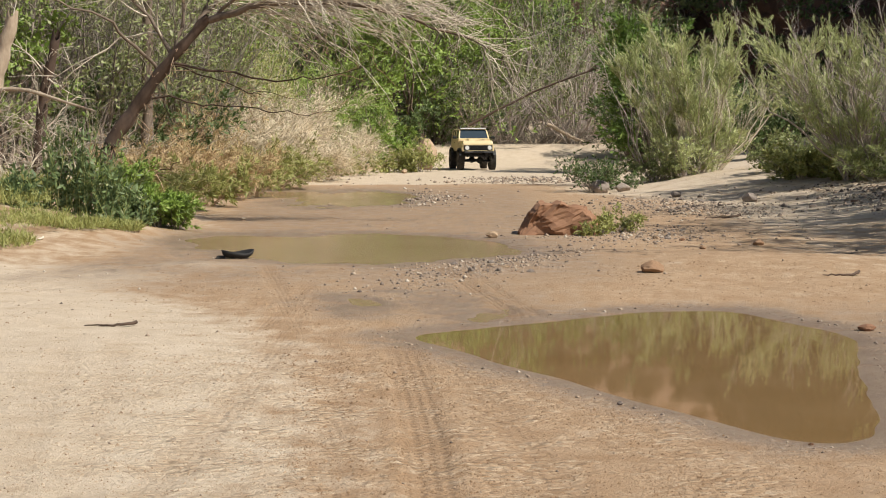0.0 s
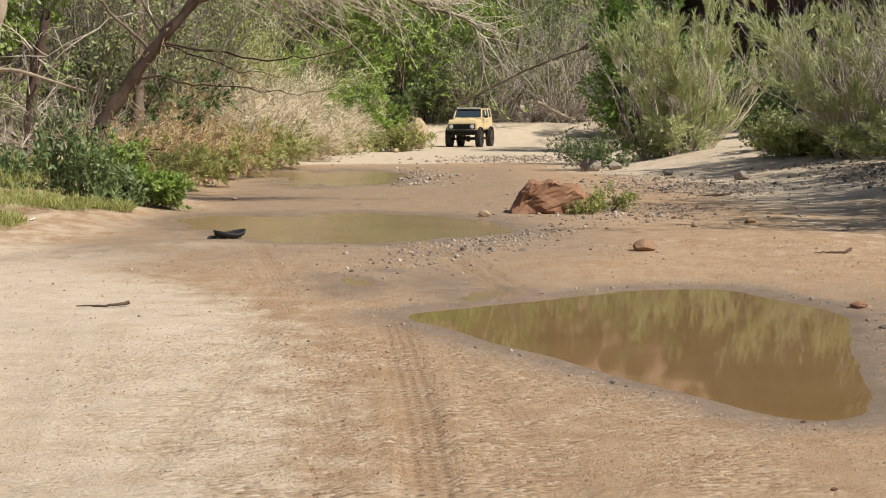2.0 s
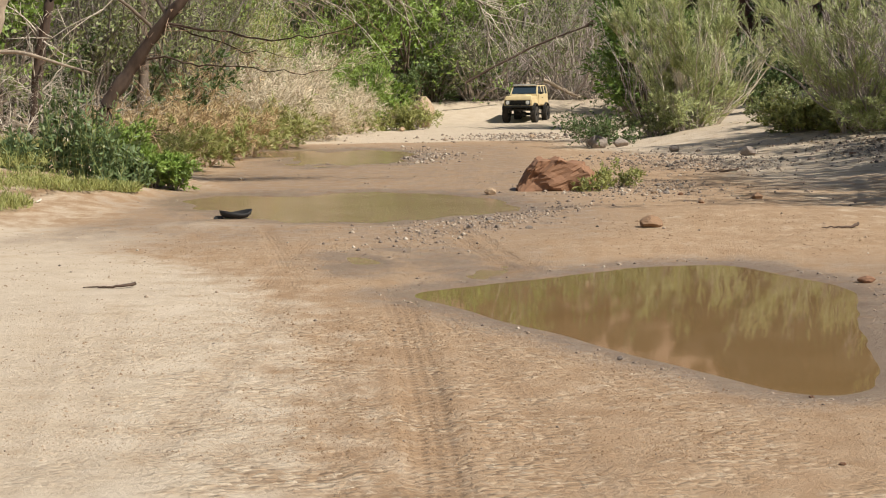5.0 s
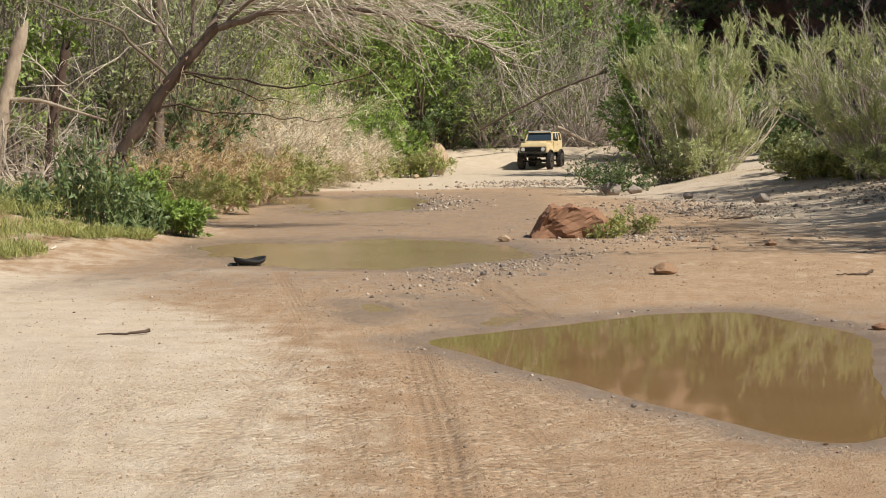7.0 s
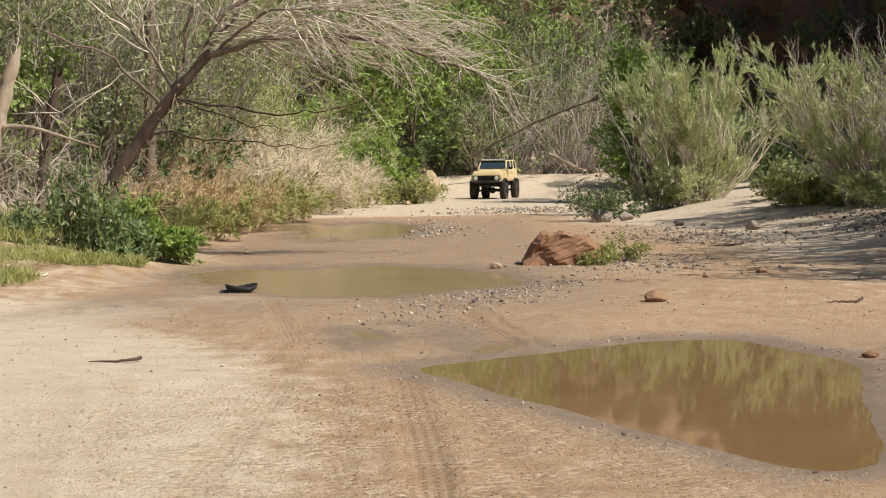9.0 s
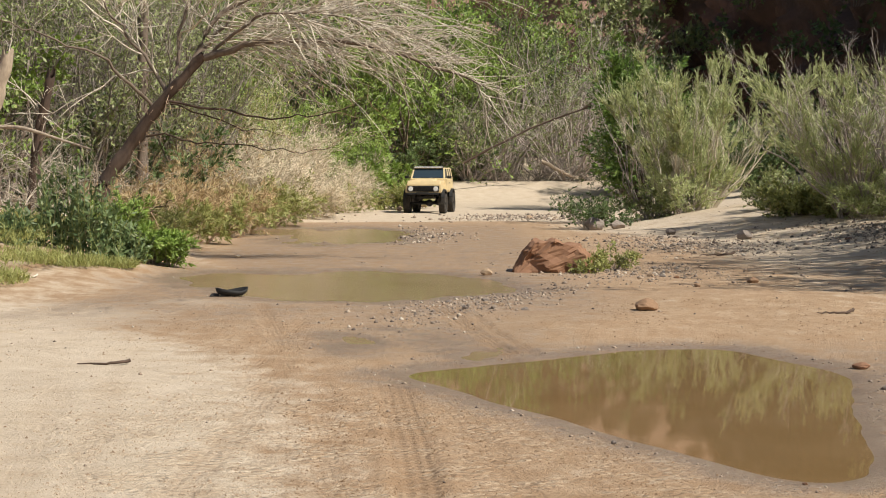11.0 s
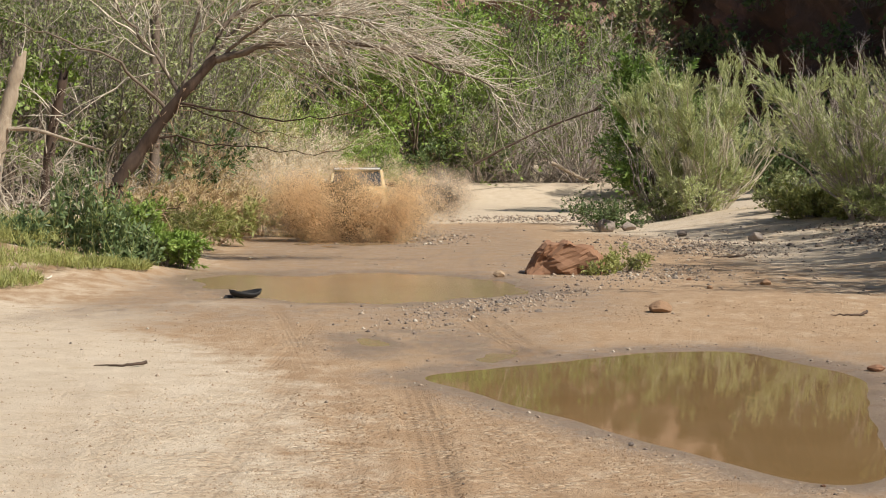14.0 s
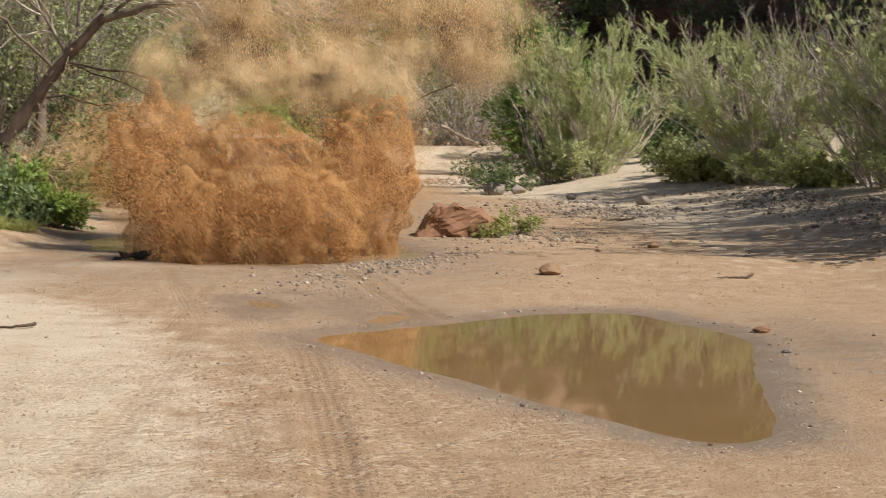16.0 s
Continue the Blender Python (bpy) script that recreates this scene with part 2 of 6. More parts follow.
def hexa(bm, low, high, bevel=0.015, segments=2):
    """A block between two rectangles (x0, y0, x1, y1, z), bevelled."""
    vs = []
    for x0, y0, x1, y1, z in (low, high):
        vs += [bm.verts.new(p) for p in ((x0, y0, z), (x1, y0, z), (x1, y1, z), (x0, y1, z))]
    fs = [bm.faces.new([vs[i] for i in q]) for q in ((3, 2, 1, 0), (4, 5, 6, 7), (0, 1, 5, 4), (1, 2, 6, 5), (2, 3, 7, 6), (3, 0, 4, 7))]
    if bevel:
        es = {e for f in fs for e in f.edges}
        bmesh.ops.bevel(bm, geom=list(es), offset=bevel, segments=segments, affect="EDGES", profile=0.6)
    return bm


def box(x0, y0, z0, x1, y1, z1, bevel=0.015):
    return hexa(bmesh.new(), (x0, y0, x1, y1, z0), (x0, y0, x1, y1, z1), bevel)


def tubes(pts, rad, sides=3):
    """Tapered tubes along many paths of equal length: pts (n, k, 3), rad (n, k)."""
    n, k, _ = pts.shape
    d = np.gradient(pts, axis=1)
    d /= np.linalg.norm(d, axis=2, keepdims=True) + 1e-9
    ref = np.where(np.abs(d[..., 2:3]) > 0.9, np.array([1.0, 0, 0]), np.array([0, 0, 1.0]))
    u = np.cross(d, ref)
    u /= np.linalg.norm(u, axis=2, keepdims=True) + 1e-9
    v = np.cross(d, u)
    a = np.arange(sides) * 2 * np.pi / sides
    ring = pts[:, :, None] + rad[:, :, None, None] * (u[:, :, None] * np.cos(a)[:, None] + v[:, :, None] * np.sin(a)[:, None])
    i, j, s = np.meshgrid(np.arange(n), np.arange(k - 1), np.arange(sides), indexing="ij")
    ix = lambda jj, ss: (i * k + jj) * sides + ss % sides
    quads = np.stack([ix(j, s), ix(j, s + 1), ix(j + 1, s + 1), ix(j + 1, s)], -1).reshape(-1, 4)
    return ring.reshape(-1, 3), quads


def blades(p, d, length, width, rng, facing=None):
    """Diamond-shaped leaves, folded a little along the middle, turned at random or towards facing."""
    n = len(p)
    s = np.cross(d, rng.normal(size=(n, 3)) * (1.0 if facing is None else 0.33) + (0.0 if facing is None else facing))
    s /= np.linalg.norm(s, axis=1, keepdims=True) + 1e-9
    nn = np.cross(d, s)
    L, w = np.asarray(length).reshape(-1, 1), np.asarray(width).reshape(-1, 1)
    v = np.stack([p, p + d * L * 0.45 + s * w + nn * w * 0.3, p + d * L, p + d * L * 0.45 - s * w + nn * w * 0.3], 1)
    return v.reshape(-1, 3), np.arange(4 * n).reshape(-1, 4)


def join_np(chunks):
    vs, qs, at = [], [], 0
    for v, q in chunks:
        vs.append(v)
        qs.append(q + at)
        at += len(v)
    return np.concatenate(vs), np.concatenate(qs)


def unit(v):
    return v / (np.linalg.norm(v, axis=-1, keepdims=True) + 1e-9)


def spread_paths(rng, start, dirs, lengths, k, droop, wobble):
    """Paths that leave start along dirs, bend by droop (+ up, - down) and waver."""
    n = len(start)
    t = np.linspace(0, 1, k)
    L = np.asarray(lengths).reshape(-1, 1, 1)
    p = start[:, None] + dirs[:, None] * t[None, :, None] * L
    p = p + np.array([0, 0, 1.0]) * (np.asarray(droop).reshape(-1, 1, 1) * (t ** 2)[None, :, None] * L)
    w = np.cumsum(rng.normal(size=(n, k, 3)) * wobble, axis=1) * L / k
    w -= w[:, :1]
    return p + w


def along(paths, rng, count, lo=0.25, hi=1.0):
    """count points on each path, with the path's direction there."""
    n, k, _ = paths.shape
    u = rng.uniform(lo, hi, (n, count)) * (k - 1.001)
    i = u.astype(int)
    f = (u - i)[..., None]
    r = np.arange(n)[:, None]
    a, b = paths[r, i], paths[r, i + 1]
    return (a * (1 - f) + b * f).reshape(-1, 3), unit(b - a).reshape(-1, 3), (u / (k - 1)).reshape(-1)


def shrub(name, label, category, at, height, radius, seed, stems=16, twigs=14, sprigs=5, leaves=7, leaf=(0.07, 0.011), wood=GREY_TWIG,
          foliage=TAMARISK, lean=(0, 0), stem_radius=0.03, bare=0.0, droop=-0.1, open_angle=0.75, twig_length=0.30, group="", low=0.25, rise=0.25, foot=0.16, frizz=1.0, gaps=0.35, clump=0.2):
    """A many-stemmed bush: stems from one stool, twigs on them, sprigs on the twigs and small leaves on the sprigs."""
    rng = np.random.default_rng(seed)
    sprigs = max(3, round(sprigs * 0.85))
    thing = tagged(new(name), label, category, group)
    thing.location = at
    az = rng.uniform(0, 2 * np.pi, stems)
    out = open_angle * np.sqrt(rng.uniform(0.02, 1, stems))
    d = np.stack([np.cos(az) * np.sin(out) * radius / height * 1.6 + lean[0], np.sin(az) * np.sin(out) * radius / height * 1.6 + lean[1], np.cos(out)], 1)
    d = unit(d)
    start = np.stack([np.cos(az), np.sin(az), np.zeros(stems) - 0.02], 1) * np.array([radius, radius, 1]) * np.array([foot, foot, 1])
    L = height * rng.uniform(0.62, 1.08, stems) / np.maximum(d[:, 2], 0.45)
    L = np.minimum(L, height * 1.25)
    main = spread_paths(rng, start, d, L, 9, droop * rng.uniform(0.2, 1.6, stems), 0.22)
    chunks = [tubes(main, stem_radius * np.linspace(1, 0.22, 9)[None] * rng.uniform(0.6, 1.2, (stems, 1)), 4)]
    p, dd, u = along(main, rng, twigs, low, 1.0)
    td = unit(dd * 0.7 + rng.normal(size=p.shape) * 0.5 * frizz + np.array([0, 0, rise]))
    tl = height * twig_length * rng.uniform(0.5, 1.25, len(p)) * (1.15 - 0.5 * u)
    tw = spread_paths(rng, p, td, tl, 3, rng.uniform(-0.35, 0.2, len(p)), 0.18)
    far = at[1] > 55 and foliage is not None
    chunks.append(blades(tw[:, 0], unit(tw[:, 2] - tw[:, 0]), tl, np.full(len(tw), stem_radius * 0.14), rng) if far else tubes(tw, stem_radius * 0.2 * np.linspace(1, 0.3, 3)[None] * np.ones((len(p), 1)), 3))
    p, dd, u = along(tw, rng, sprigs, 0.2, 1.0)
    sd = unit(dd + rng.normal(size=p.shape) * 0.5 * frizz + np.array([0, 0, 0.1]))
    sl = height * twig_length * 0.42 * rng.uniform(0.5, 1.2, len(p))
    sp = spread_paths(rng, p, sd, sl, 3, rng.uniform(-0.3, 0.15, len(p)), 0.15)
    some = slice(None, None, 3 if far else 1)
    chunks.append(blades(sp[some, 0], unit(sp[some, 2] - sp[some, 0]), sl[some], np.full(len(sp[some]), stem_radius * 0.10), rng))
    put("branch_work", mesh_from("branch_work", *join_np(chunks)), wood, thing)["kind"] = "stuff"
    if leaves and foliage is not None:
        waves_k = rng.normal(size=(14, 3)) * (1.9 / (clump * height))
        field = np.cos(sp[:, 1] @ waves_k.T + rng.uniform(0, 6.28, 14)).sum(1)
        keep = np.repeat(rng.uniform(size=len(tw)) > bare, sprigs) & (field > np.quantile(field, gaps) + rng.normal(size=len(sp)) * 0.5)
        count = max(2, round(leaves * 0.62))
        p, dd, u = along(sp[keep], rng, count, 0.05, 1.0)
        mid = np.repeat(np.repeat(tw.mean(1), sprigs, 0)[keep], count, 0) - np.array([0, 0, 0.05 * height])
        face = unit((p - np.array([0, 0, 0.4 * height])) / np.array([radius, radius, 0.6 * height])) * 0.75 + unit(p - mid) * 0.7
        ld = unit(dd * 0.9 + rng.normal(size=p.shape) * 0.45 * frizz)
        v, q = blades(p, ld, leaf[0] * 1.38 * rng.uniform(0.6, 1.4, len(p)), leaf[1] * 2.1 * rng.uniform(0.6, 1.4, len(p)), rng, face)
        put("foliage", mesh_from("foliage", v, q), foliage, thing)["kind"] = "stuff"
    return thing


def tuft(name, label, category, at, height, rx, ry, seed, stalks=260, blades_each=7, foliage=REED, stalk=None, leaf=(0.22, 0.012), group="", tilt=0.16, flat=False):
    """A clump of upright stalks with long leaves."""
    rng = np.random.default_rng(seed)
    thing = tagged(new(name), label, category, group)
    thing.location = at
    a, r = rng.uniform(0, 2 * np.pi, stalks), np.sqrt(rng.uniform(0, 1, stalks))
    base = np.stack([np.cos(a) * r * rx, np.sin(a) * r * ry, np.zeros(stalks) - 0.03], 1)
    d = unit(np.stack([rng.normal(size=stalks) * tilt, rng.normal(size=stalks) * tilt, np.ones(stalks)], 1))
    L = height * rng.uniform(0.45, 1.05, stalks) * (1.08 - 0.45 * r ** 2)
    p = spread_paths(rng, base, d, L, 5, rng.uniform(-0.12, 0.02, stalks), 0.1)
    wood = blades(p[:, 0], unit(p[:, 4] - p[:, 0]), L, np.full(stalks, 0.006), rng) if flat else tubes(p, 0.007 * np.linspace(1, 0.4, 5)[None] * np.ones((stalks, 1)), 3)
    put("stem_work", mesh_from("stem_work", *wood), stalk or foliage, thing)["kind"] = "stuff"
    q, dd, u = along(p, rng, blades_each, 0.08, 1.0)
    ld = unit(dd * (0.95 if flat else 0.6) + rng.normal(size=q.shape) * (0.42 if flat else 0.5))
    face = None if flat else unit((q - np.array([0, 0, 0.3 * height])) / np.array([rx, ry, 0.8 * height])) + np.array([0, 0, 0.3])
    v, f = blades(q, ld, leaf[0] * rng.uniform(0.5, 1.3, len(q)), leaf[1] * rng.uniform(0.6, 1.3, len(q)), rng, face)
    put("foliage", mesh_from("foliage", v, f), foliage, thing)["kind"] = "stuff"
    return thing


# ---- the river bed ----
def half(x, y, nx, ny, px, py):
    return nx * (x - px) + ny * (y - py)


def near_pool(x, y):
    """Signed distance, negative inside the three-cornered puddle."""
    k = 6.5
    sides = [half(x, y, -0.905, -0.425, -0.28, 15.05), half(x, y, -0.67, 0.742, -0.26, 15.12), half(x, y, 0.98, -0.199, 3.29, 14.2),
             half(x, y, 0.94, 0.34, 3.04, 16.45), half(x, y, 0.0, 1.0, 2.2, 17.2), half(x, y, 0.25, -0.97, 2.2, 10.0)]
    return np.log(sum(np.exp(np.clip(k * s, -60, 60)) for s in sides)) / k - 0.13


def oval(x, y, cx, cy, rx, ry):
    q = np.sqrt(((x - cx) / rx) ** 2 + ((y - cy) / ry) ** 2)
    return (q - 1) * min(rx, ry)


def capsule(x, y, ax, ay, bx, by, r):
    t = np.clip(((x - ax) * (bx - ax) + (y - ay) * (by - ay)) / ((bx - ax) ** 2 + (by - ay) ** 2), 0, 1)
    return np.hypot(x - ax - t * (bx - ax), y - ay - t * (by - ay)) - r


def waves(x, y, *terms):
    return sum(a * np.sin(kx * x + ky * y + ph) for a, kx, ky, ph in terms)


def pools(x, y):
    rag = waves(x, y, (0.09, 2.1, 1.1, 0.3), (0.06, -3.7, 2.3, 1.0), (0.04, 6.1, 3.9, 2.0), (0.02, 13, 7, 0.7))
    near = near_pool(x, y) + rag * 0.3
    middle = np.minimum(oval(x, y, -1.15, 26.2, 2.25, 3.2), oval(x, y, -2.9, 27.3, 1.1, 2.0)) + rag * 1.6
    upper = np.minimum(oval(x, y, -2.2, 43.3, 1.5, 4.3), oval(x, y, -4.0, 46, 1.3, 2.2)) + rag * 2.0
    small = np.minimum(oval(x, y, -0.82, 18.0, 0.14, 0.35), np.minimum(capsule(x, y, -0.55, 19.2, 0.15, 17.6, 0.05), oval(x, y, 0.45, 16.9, 0.32, 0.55))) + rag * 1.5
    return near, middle, upper, small


def left_edge(y):
    return np.interp(y, [0, 10, 18, 22, 25, 28.5, 31, 40, 55, 70, 76, 90], [-9, -7.5, -6.4, -5.7, -4.9, -4.15, -4.6, -5.5, -5.0, -3.6, -2.4, -2.0])


def right_edge(y):
    return np.interp(y, [0, 15, 22, 30, 40, 47, 52, 60, 75, 90], [7, 6.8, 7.4, 8.2, 8.5, 6.2, 6.4, 7.5, 8.5, 8.8])


TRACKS = [  # wheel tracks x = a + b * (y - 10) + c * (y - 10)^2, width, depth, from, to
    (-0.10, -0.045, -0.0030, 0.14, 0.020, 5, 14.2), (0.45, -0.10, -0.0060, 0.13, 0.007, 5, 13.0), (-0.62, -0.055, -0.004, 0.11, 0.006, 5, 15.0), 
    (-2.35, -0.16, 0.004, 0.13, 0.003, 5, 14), (-2.0, -0.15, 0.004, 0.12, 0.0025, 5, 14), (-1.35, 0.03, -0.006, 0.12, 0.006, 8, 17), (1.8, -0.18, 0.002, 0.11, 0.012, 16.5, 22), (2.05, -0.185, 0.002, 0.08, 0.010, 16.5, 21.5), (-1.7, 0.02, 0.0, 0.08, 0.009, 15.5, 20), (-0.6, -0.11, -0.002, 0.10, 0.008, 17, 22)]


def terrain(x, y):
    """Height of the sand and its wet, dry, gravel and rut shares."""
    near, middle, upper, small = pools(x, y)
    z = 0.02 * np.sin(0.55 * x + 0.4) * np.cos(0.33 * y) + waves(x, y, (0.008, 1.7, 0.9, 0), (0.006, -2.9, 1.3, 1), (0.004, 4.3, 3.1, 2), (0.0025, 9.7, -5.3, 3), (0.002, 14, 11, 1))
    le, re = left_edge(y), right_edge(y)
    z = z + 0.55 * soft(0.0, 4.0, le - x) + 1.6 * soft(2.5, 14, le - x) + 0.10 * soft(-0.5, 0.6, le - x)
    z = z + 0.55 * soft(-2.0, 3.0, x - re) + 1.4 * soft(2, 12, x - re)
    z = z + 0.95 * soft(83, 89.5, y) + 1.2 * soft(95, 112, y)
    pale_x = np.interp(y, [0, 9.5, 12, 14.2, 16.2, 18.3, 21, 23], [-0.6, -0.85, -1.05, -1.4, -2.0, -2.9, -3.3, -4.6])
    z = z + 0.06 * soft(0.6, -2.6, x - pale_x) * soft(24, 20, y)
    z = z + 0.10 * np.exp(-((x - 4.3) / 2.6) ** 2 - ((y - 22.8) / 1.9) ** 2) + 0.05 * np.exp(-((x - 1.6) / 1.5) ** 2 - ((y - 19.6) / 1.2) ** 2)
    z = z + 0.05 * np.exp(-((x + 2.6) / 1.8) ** 2 - ((y - 22.3) / 0.8) ** 2)
    dip = np.minimum(np.minimum(near, middle), np.minimum(upper, small + 0.0))
    flat = soft(1.2, 0.1, dip)
    z = z * (1 - 0.85 * flat) - 0.020 * flat - 0.055 * soft(0.12, -0.5, np.minimum(near, middle)) - 0.03 * soft(0.06, -0.15, upper) - 0.03 * soft(0.04, -0.1, small)
    rut, across = np.zeros_like(x), np.zeros_like(x)
    shore = soft(0.05, 0.3, dip)
    for a, b, c, w, dep, y0, y1 in TRACKS:
        u = (x - (a + b * (y - 10) + c * (y - 10) ** 2)) / w
        on = soft(y0 - 0.5, y0 + 0.5, y) * soft(y1 + 0.8, y1 - 0.8, y)
        across = np.where(np.abs(u) < 1.3, np.clip(u, -1.3, 1.3), across)
        z = z - dep * on * soft(1.0, 0.6, np.abs(u)) + dep * 0.5 * on * np.exp(-((np.abs(u) - 1.35) / 0.3) ** 2)
        rut = np.maximum(rut, on * soft(1.2, 0.7, np.abs(u)) * min(1, dep / 0.016))
    z = z * (1 - shore) + np.maximum(z, -0.018) * shore - 0.15 * soft(49, 61, y)
    wet = np.maximum(soft(0.9, 0.0, near), np.maximum(soft(1.6, 0.0, middle), np.maximum(soft(1.7, 0.0, upper), soft(1.0, -0.1, small))))
    wet = np.maximum(wet * 0.95, 0.66 * soft(16, 22, y) * soft(56, 48, y) * soft(0.3, 1.2, x - le) * soft(3.4, 1.5, x))
    wet = np.maximum(wet, 0.80 * np.exp(-((x - 4.1) / 1.2) ** 2 - ((y - 14.5) / 3.4) ** 2))
    wet = np.maximum(wet, 0.85 * np.exp(-((x - 0.05) / 1.2) ** 2 - ((y - 18.0) / 2.4) ** 2))
    dry = soft(1.1, -0.9, x - pale_x) * soft(24.5, 20.5, y) * (1 - 0.62 * soft(0.6, -0.7, capsule(x, y, -1.2, 17.6, -3.2, 19.6, 0.75)))
    dry = np.maximum(dry, 0.75 * np.exp(-((x + 3.0) / 1.1) ** 2 - ((y - 22.2) / 0.7) ** 2))
    dry = np.maximum(dry, soft(53, 57, y) * soft(-0.6, 0.3, x - le))
    dry = np.maximum(dry, (0.42 + 0.38 * soft(27, 33, y)) * soft(-4.2, -1.6, x - re) * soft(19, 25, y))
    dry = np.maximum(dry, 0.35 * soft(-1.5, 0.0, le - x))
    gr = np.exp(-((x - 0.1 - (y - 21) * 0.32) / 0.9) ** 2 - ((y - 22.5) / 3.2) ** 2)
    gr = np.maximum(gr, 0.9 * np.exp(-((x - 3.0) / 1.6) ** 2 - ((y - 29) / 2.6) ** 2))
    gr = np.maximum(gr, 0.9 * np.exp(-((x - 5.2) / 2.0) ** 2 - ((y - 38) / 4.5) ** 2))
    gr = np.maximum(gr, 0.8 * np.exp(-((x + 0.6) / 1.0) ** 2 - ((y - 43) / 4.0) ** 2))
    gr = np.maximum(gr, 0.7 * np.exp(-((x - 2.6) / 2.2) ** 2 - ((y - 62) / 6.0) ** 2))
    gr = np.maximum(gr, 0.35 * soft(0.45, 0.1, near) * soft(-0.1, 0.06, near))
    gr = np.maximum(gr, 0.8 * soft(-1.0, 0.6, x - re) * soft(45, 38, y))
    churn = 1.0 * np.exp(-((x + 0.5 + (y - 9) * 0.10) / 1.5) ** 2) * soft(15.5, 11.5, y) + 0.5 * np.exp(-((x - 1.2) / 1.6) ** 2) * soft(13, 10, y) + 0.22
    churn = np.clip(churn + 0.35 * np.exp(-((x + 1.5) / 1.8) ** 2 - ((y - 19) / 3.0) ** 2) + 0.4 * np.exp(-((x - 3.4) / 2.2) ** 2 - ((y - 20.5) / 3.0) ** 2), 0, 1) * soft(0.0, 0.35, dip)
    return z, wet, dry, gr, rut, churn, across


def level(x, y):
    return float(terrain(np.array([float(x)]), np.array([float(y)]))[0][0])


def build_ground():
    ys = np.concatenate([[-2000, -400, -100, -30, -8, 0, 3], np.exp(np.arange(math.log(5.0), math.log(18), 0.0062)), np.exp(np.arange(math.log(18), math.log(115), 0.0095)), [118, 124, 135, 160, 220, 400, 900, 2500]])
    xs = np.concatenate([[-2500, -700, -200, -80, -45, -32, -25], np.arange(-20, -7, 0.25), np.arange(-7, 8, 0.052), np.arange(8, 22, 0.25), [25, 32, 45, 80, 200, 700, 2500]])
    X, Y = np.meshgrid(xs, ys)
    z, wet, dry, gr, rut, churn, across = terrain(X, Y)
    n, k = X.shape
    i, j = np.meshgrid(np.arange(n - 1), np.arange(k - 1), indexing="ij")
    q = np.stack([i * k + j, i * k + j + 1, (i + 1) * k + j + 1, (i + 1) * k + j], -1).reshape(-1, 4)
    me = mesh_from("ground", np.stack([X, Y, z], -1), q, smooth=True)
    for key, val in (("wet", wet), ("dry", dry), ("gravel", gr), ("rut", rut), ("churn", churn), ("across", across)):
        me.attributes.new(key, "FLOAT", "POINT").data.foreach_set("value", val.ravel().astype(np.float32))
    tagged(put("ground", me, SAND), "sandy river bed with wet mud, tyre tracks and gravel", "ground", kind="structure")


def build_water():
    """One level sheet of water for each puddle, reaching a little under its banks."""
    for label, mat, cx, cy, rx, ry, z in (("wide brown muddy puddle on the sand", WATER, 1.7, 13.6, 2.6, 4.6, -0.035), ("shallow brown pool across the track", SHALLOW, -1.8, 26.5, 3.8, 4.4, -0.035),
                                     ("thin sheet of water on mud", SHALLOW, -2.7, 43.8, 3.0, 5.4, -0.030), ("small shallow puddle between gravel", SHALLOW, -0.1, 17.7, 1.3, 1.9, -0.030)):
        a = np.linspace(0, 2 * np.pi, 49)[:-1]
        v = np.concatenate([[[cx, cy, z]], np.stack([cx + rx * np.cos(a), cy + ry * np.sin(a), np.full(48, z)], 1)])
        t = np.stack([np.zeros(48, int), 1 + np.arange(48), 1 + (np.arange(48) + 1) % 48], 1)
        tagged(put("water", mesh_from("water", v, None, t), mat), label, "puddle", kind="structure")


build_ground()
build_water()


# ---- canyon walls ----
def canyon_wall(name, label, line, height, seed, lean, rough, material):
    """A broken rock face that follows a line on the ground."""
    line = np.array(line, float)
    s = np.concatenate([[0], np.cumsum(np.hypot(*np.diff(line, axis=0).T))])
    u = np.arange(0, s[-1], 0.45)
    px, py = np.interp(u, s, line[:, 0]), np.interp(u, s, line[:, 1])
    tx, ty = np.gradient(px), np.gradient(py)
    l = np.hypot(tx, ty)
    nx, ny = -ty / l, tx / l
    hs = np.arange(-1.0, height, 0.45)
    verts = np.zeros((len(u), len(hs), 3))
    noise.seed_set(seed)
    for i in range(len(u)):
        for j, h in enumerate(hs):
            p = Vector((px[i], py[i], h))
            big = noise.fractal(p * 0.13, 1.0, 2.0, 4) * 2.6
            ledge = (h * 0.45 + noise.noise(p * 0.2) * 1.2) % 1.0
            crack = noise.multi_fractal(p * 0.5, 0.9, 2.1, 4) * 0.7
            o = (big + crack + ledge * 0.8) * rough - lean * h
            verts[i, j] = (px[i] + nx[i] * o, py[i] + ny[i] * o, h + noise.noise(p * 0.7) * 0.3)
    n, k = len(u), len(hs)
    i, j = np.meshgrid(np.arange(n - 1), np.arange(k - 1), indexing="ij")
    q = np.stack([i * k + j, (i + 1) * k + j, (i + 1) * k + j + 1, i * k + j + 1], -1).reshape(-1, 4)
    tagged(put(name, mesh_from(name, verts, q), material), label, "cliff", kind="structure")


# the east wall's shade and the north slope's sun are partly in their colours
canyon_wall("cliff_east", "canyon wall of broken rock, its shade put into the dark colour", [(36, 30), (31, 48), (25, 80), (19.5, 126), (18, 132)], 19, 3, 0.05, 0.9, CLIFF_SHADED)
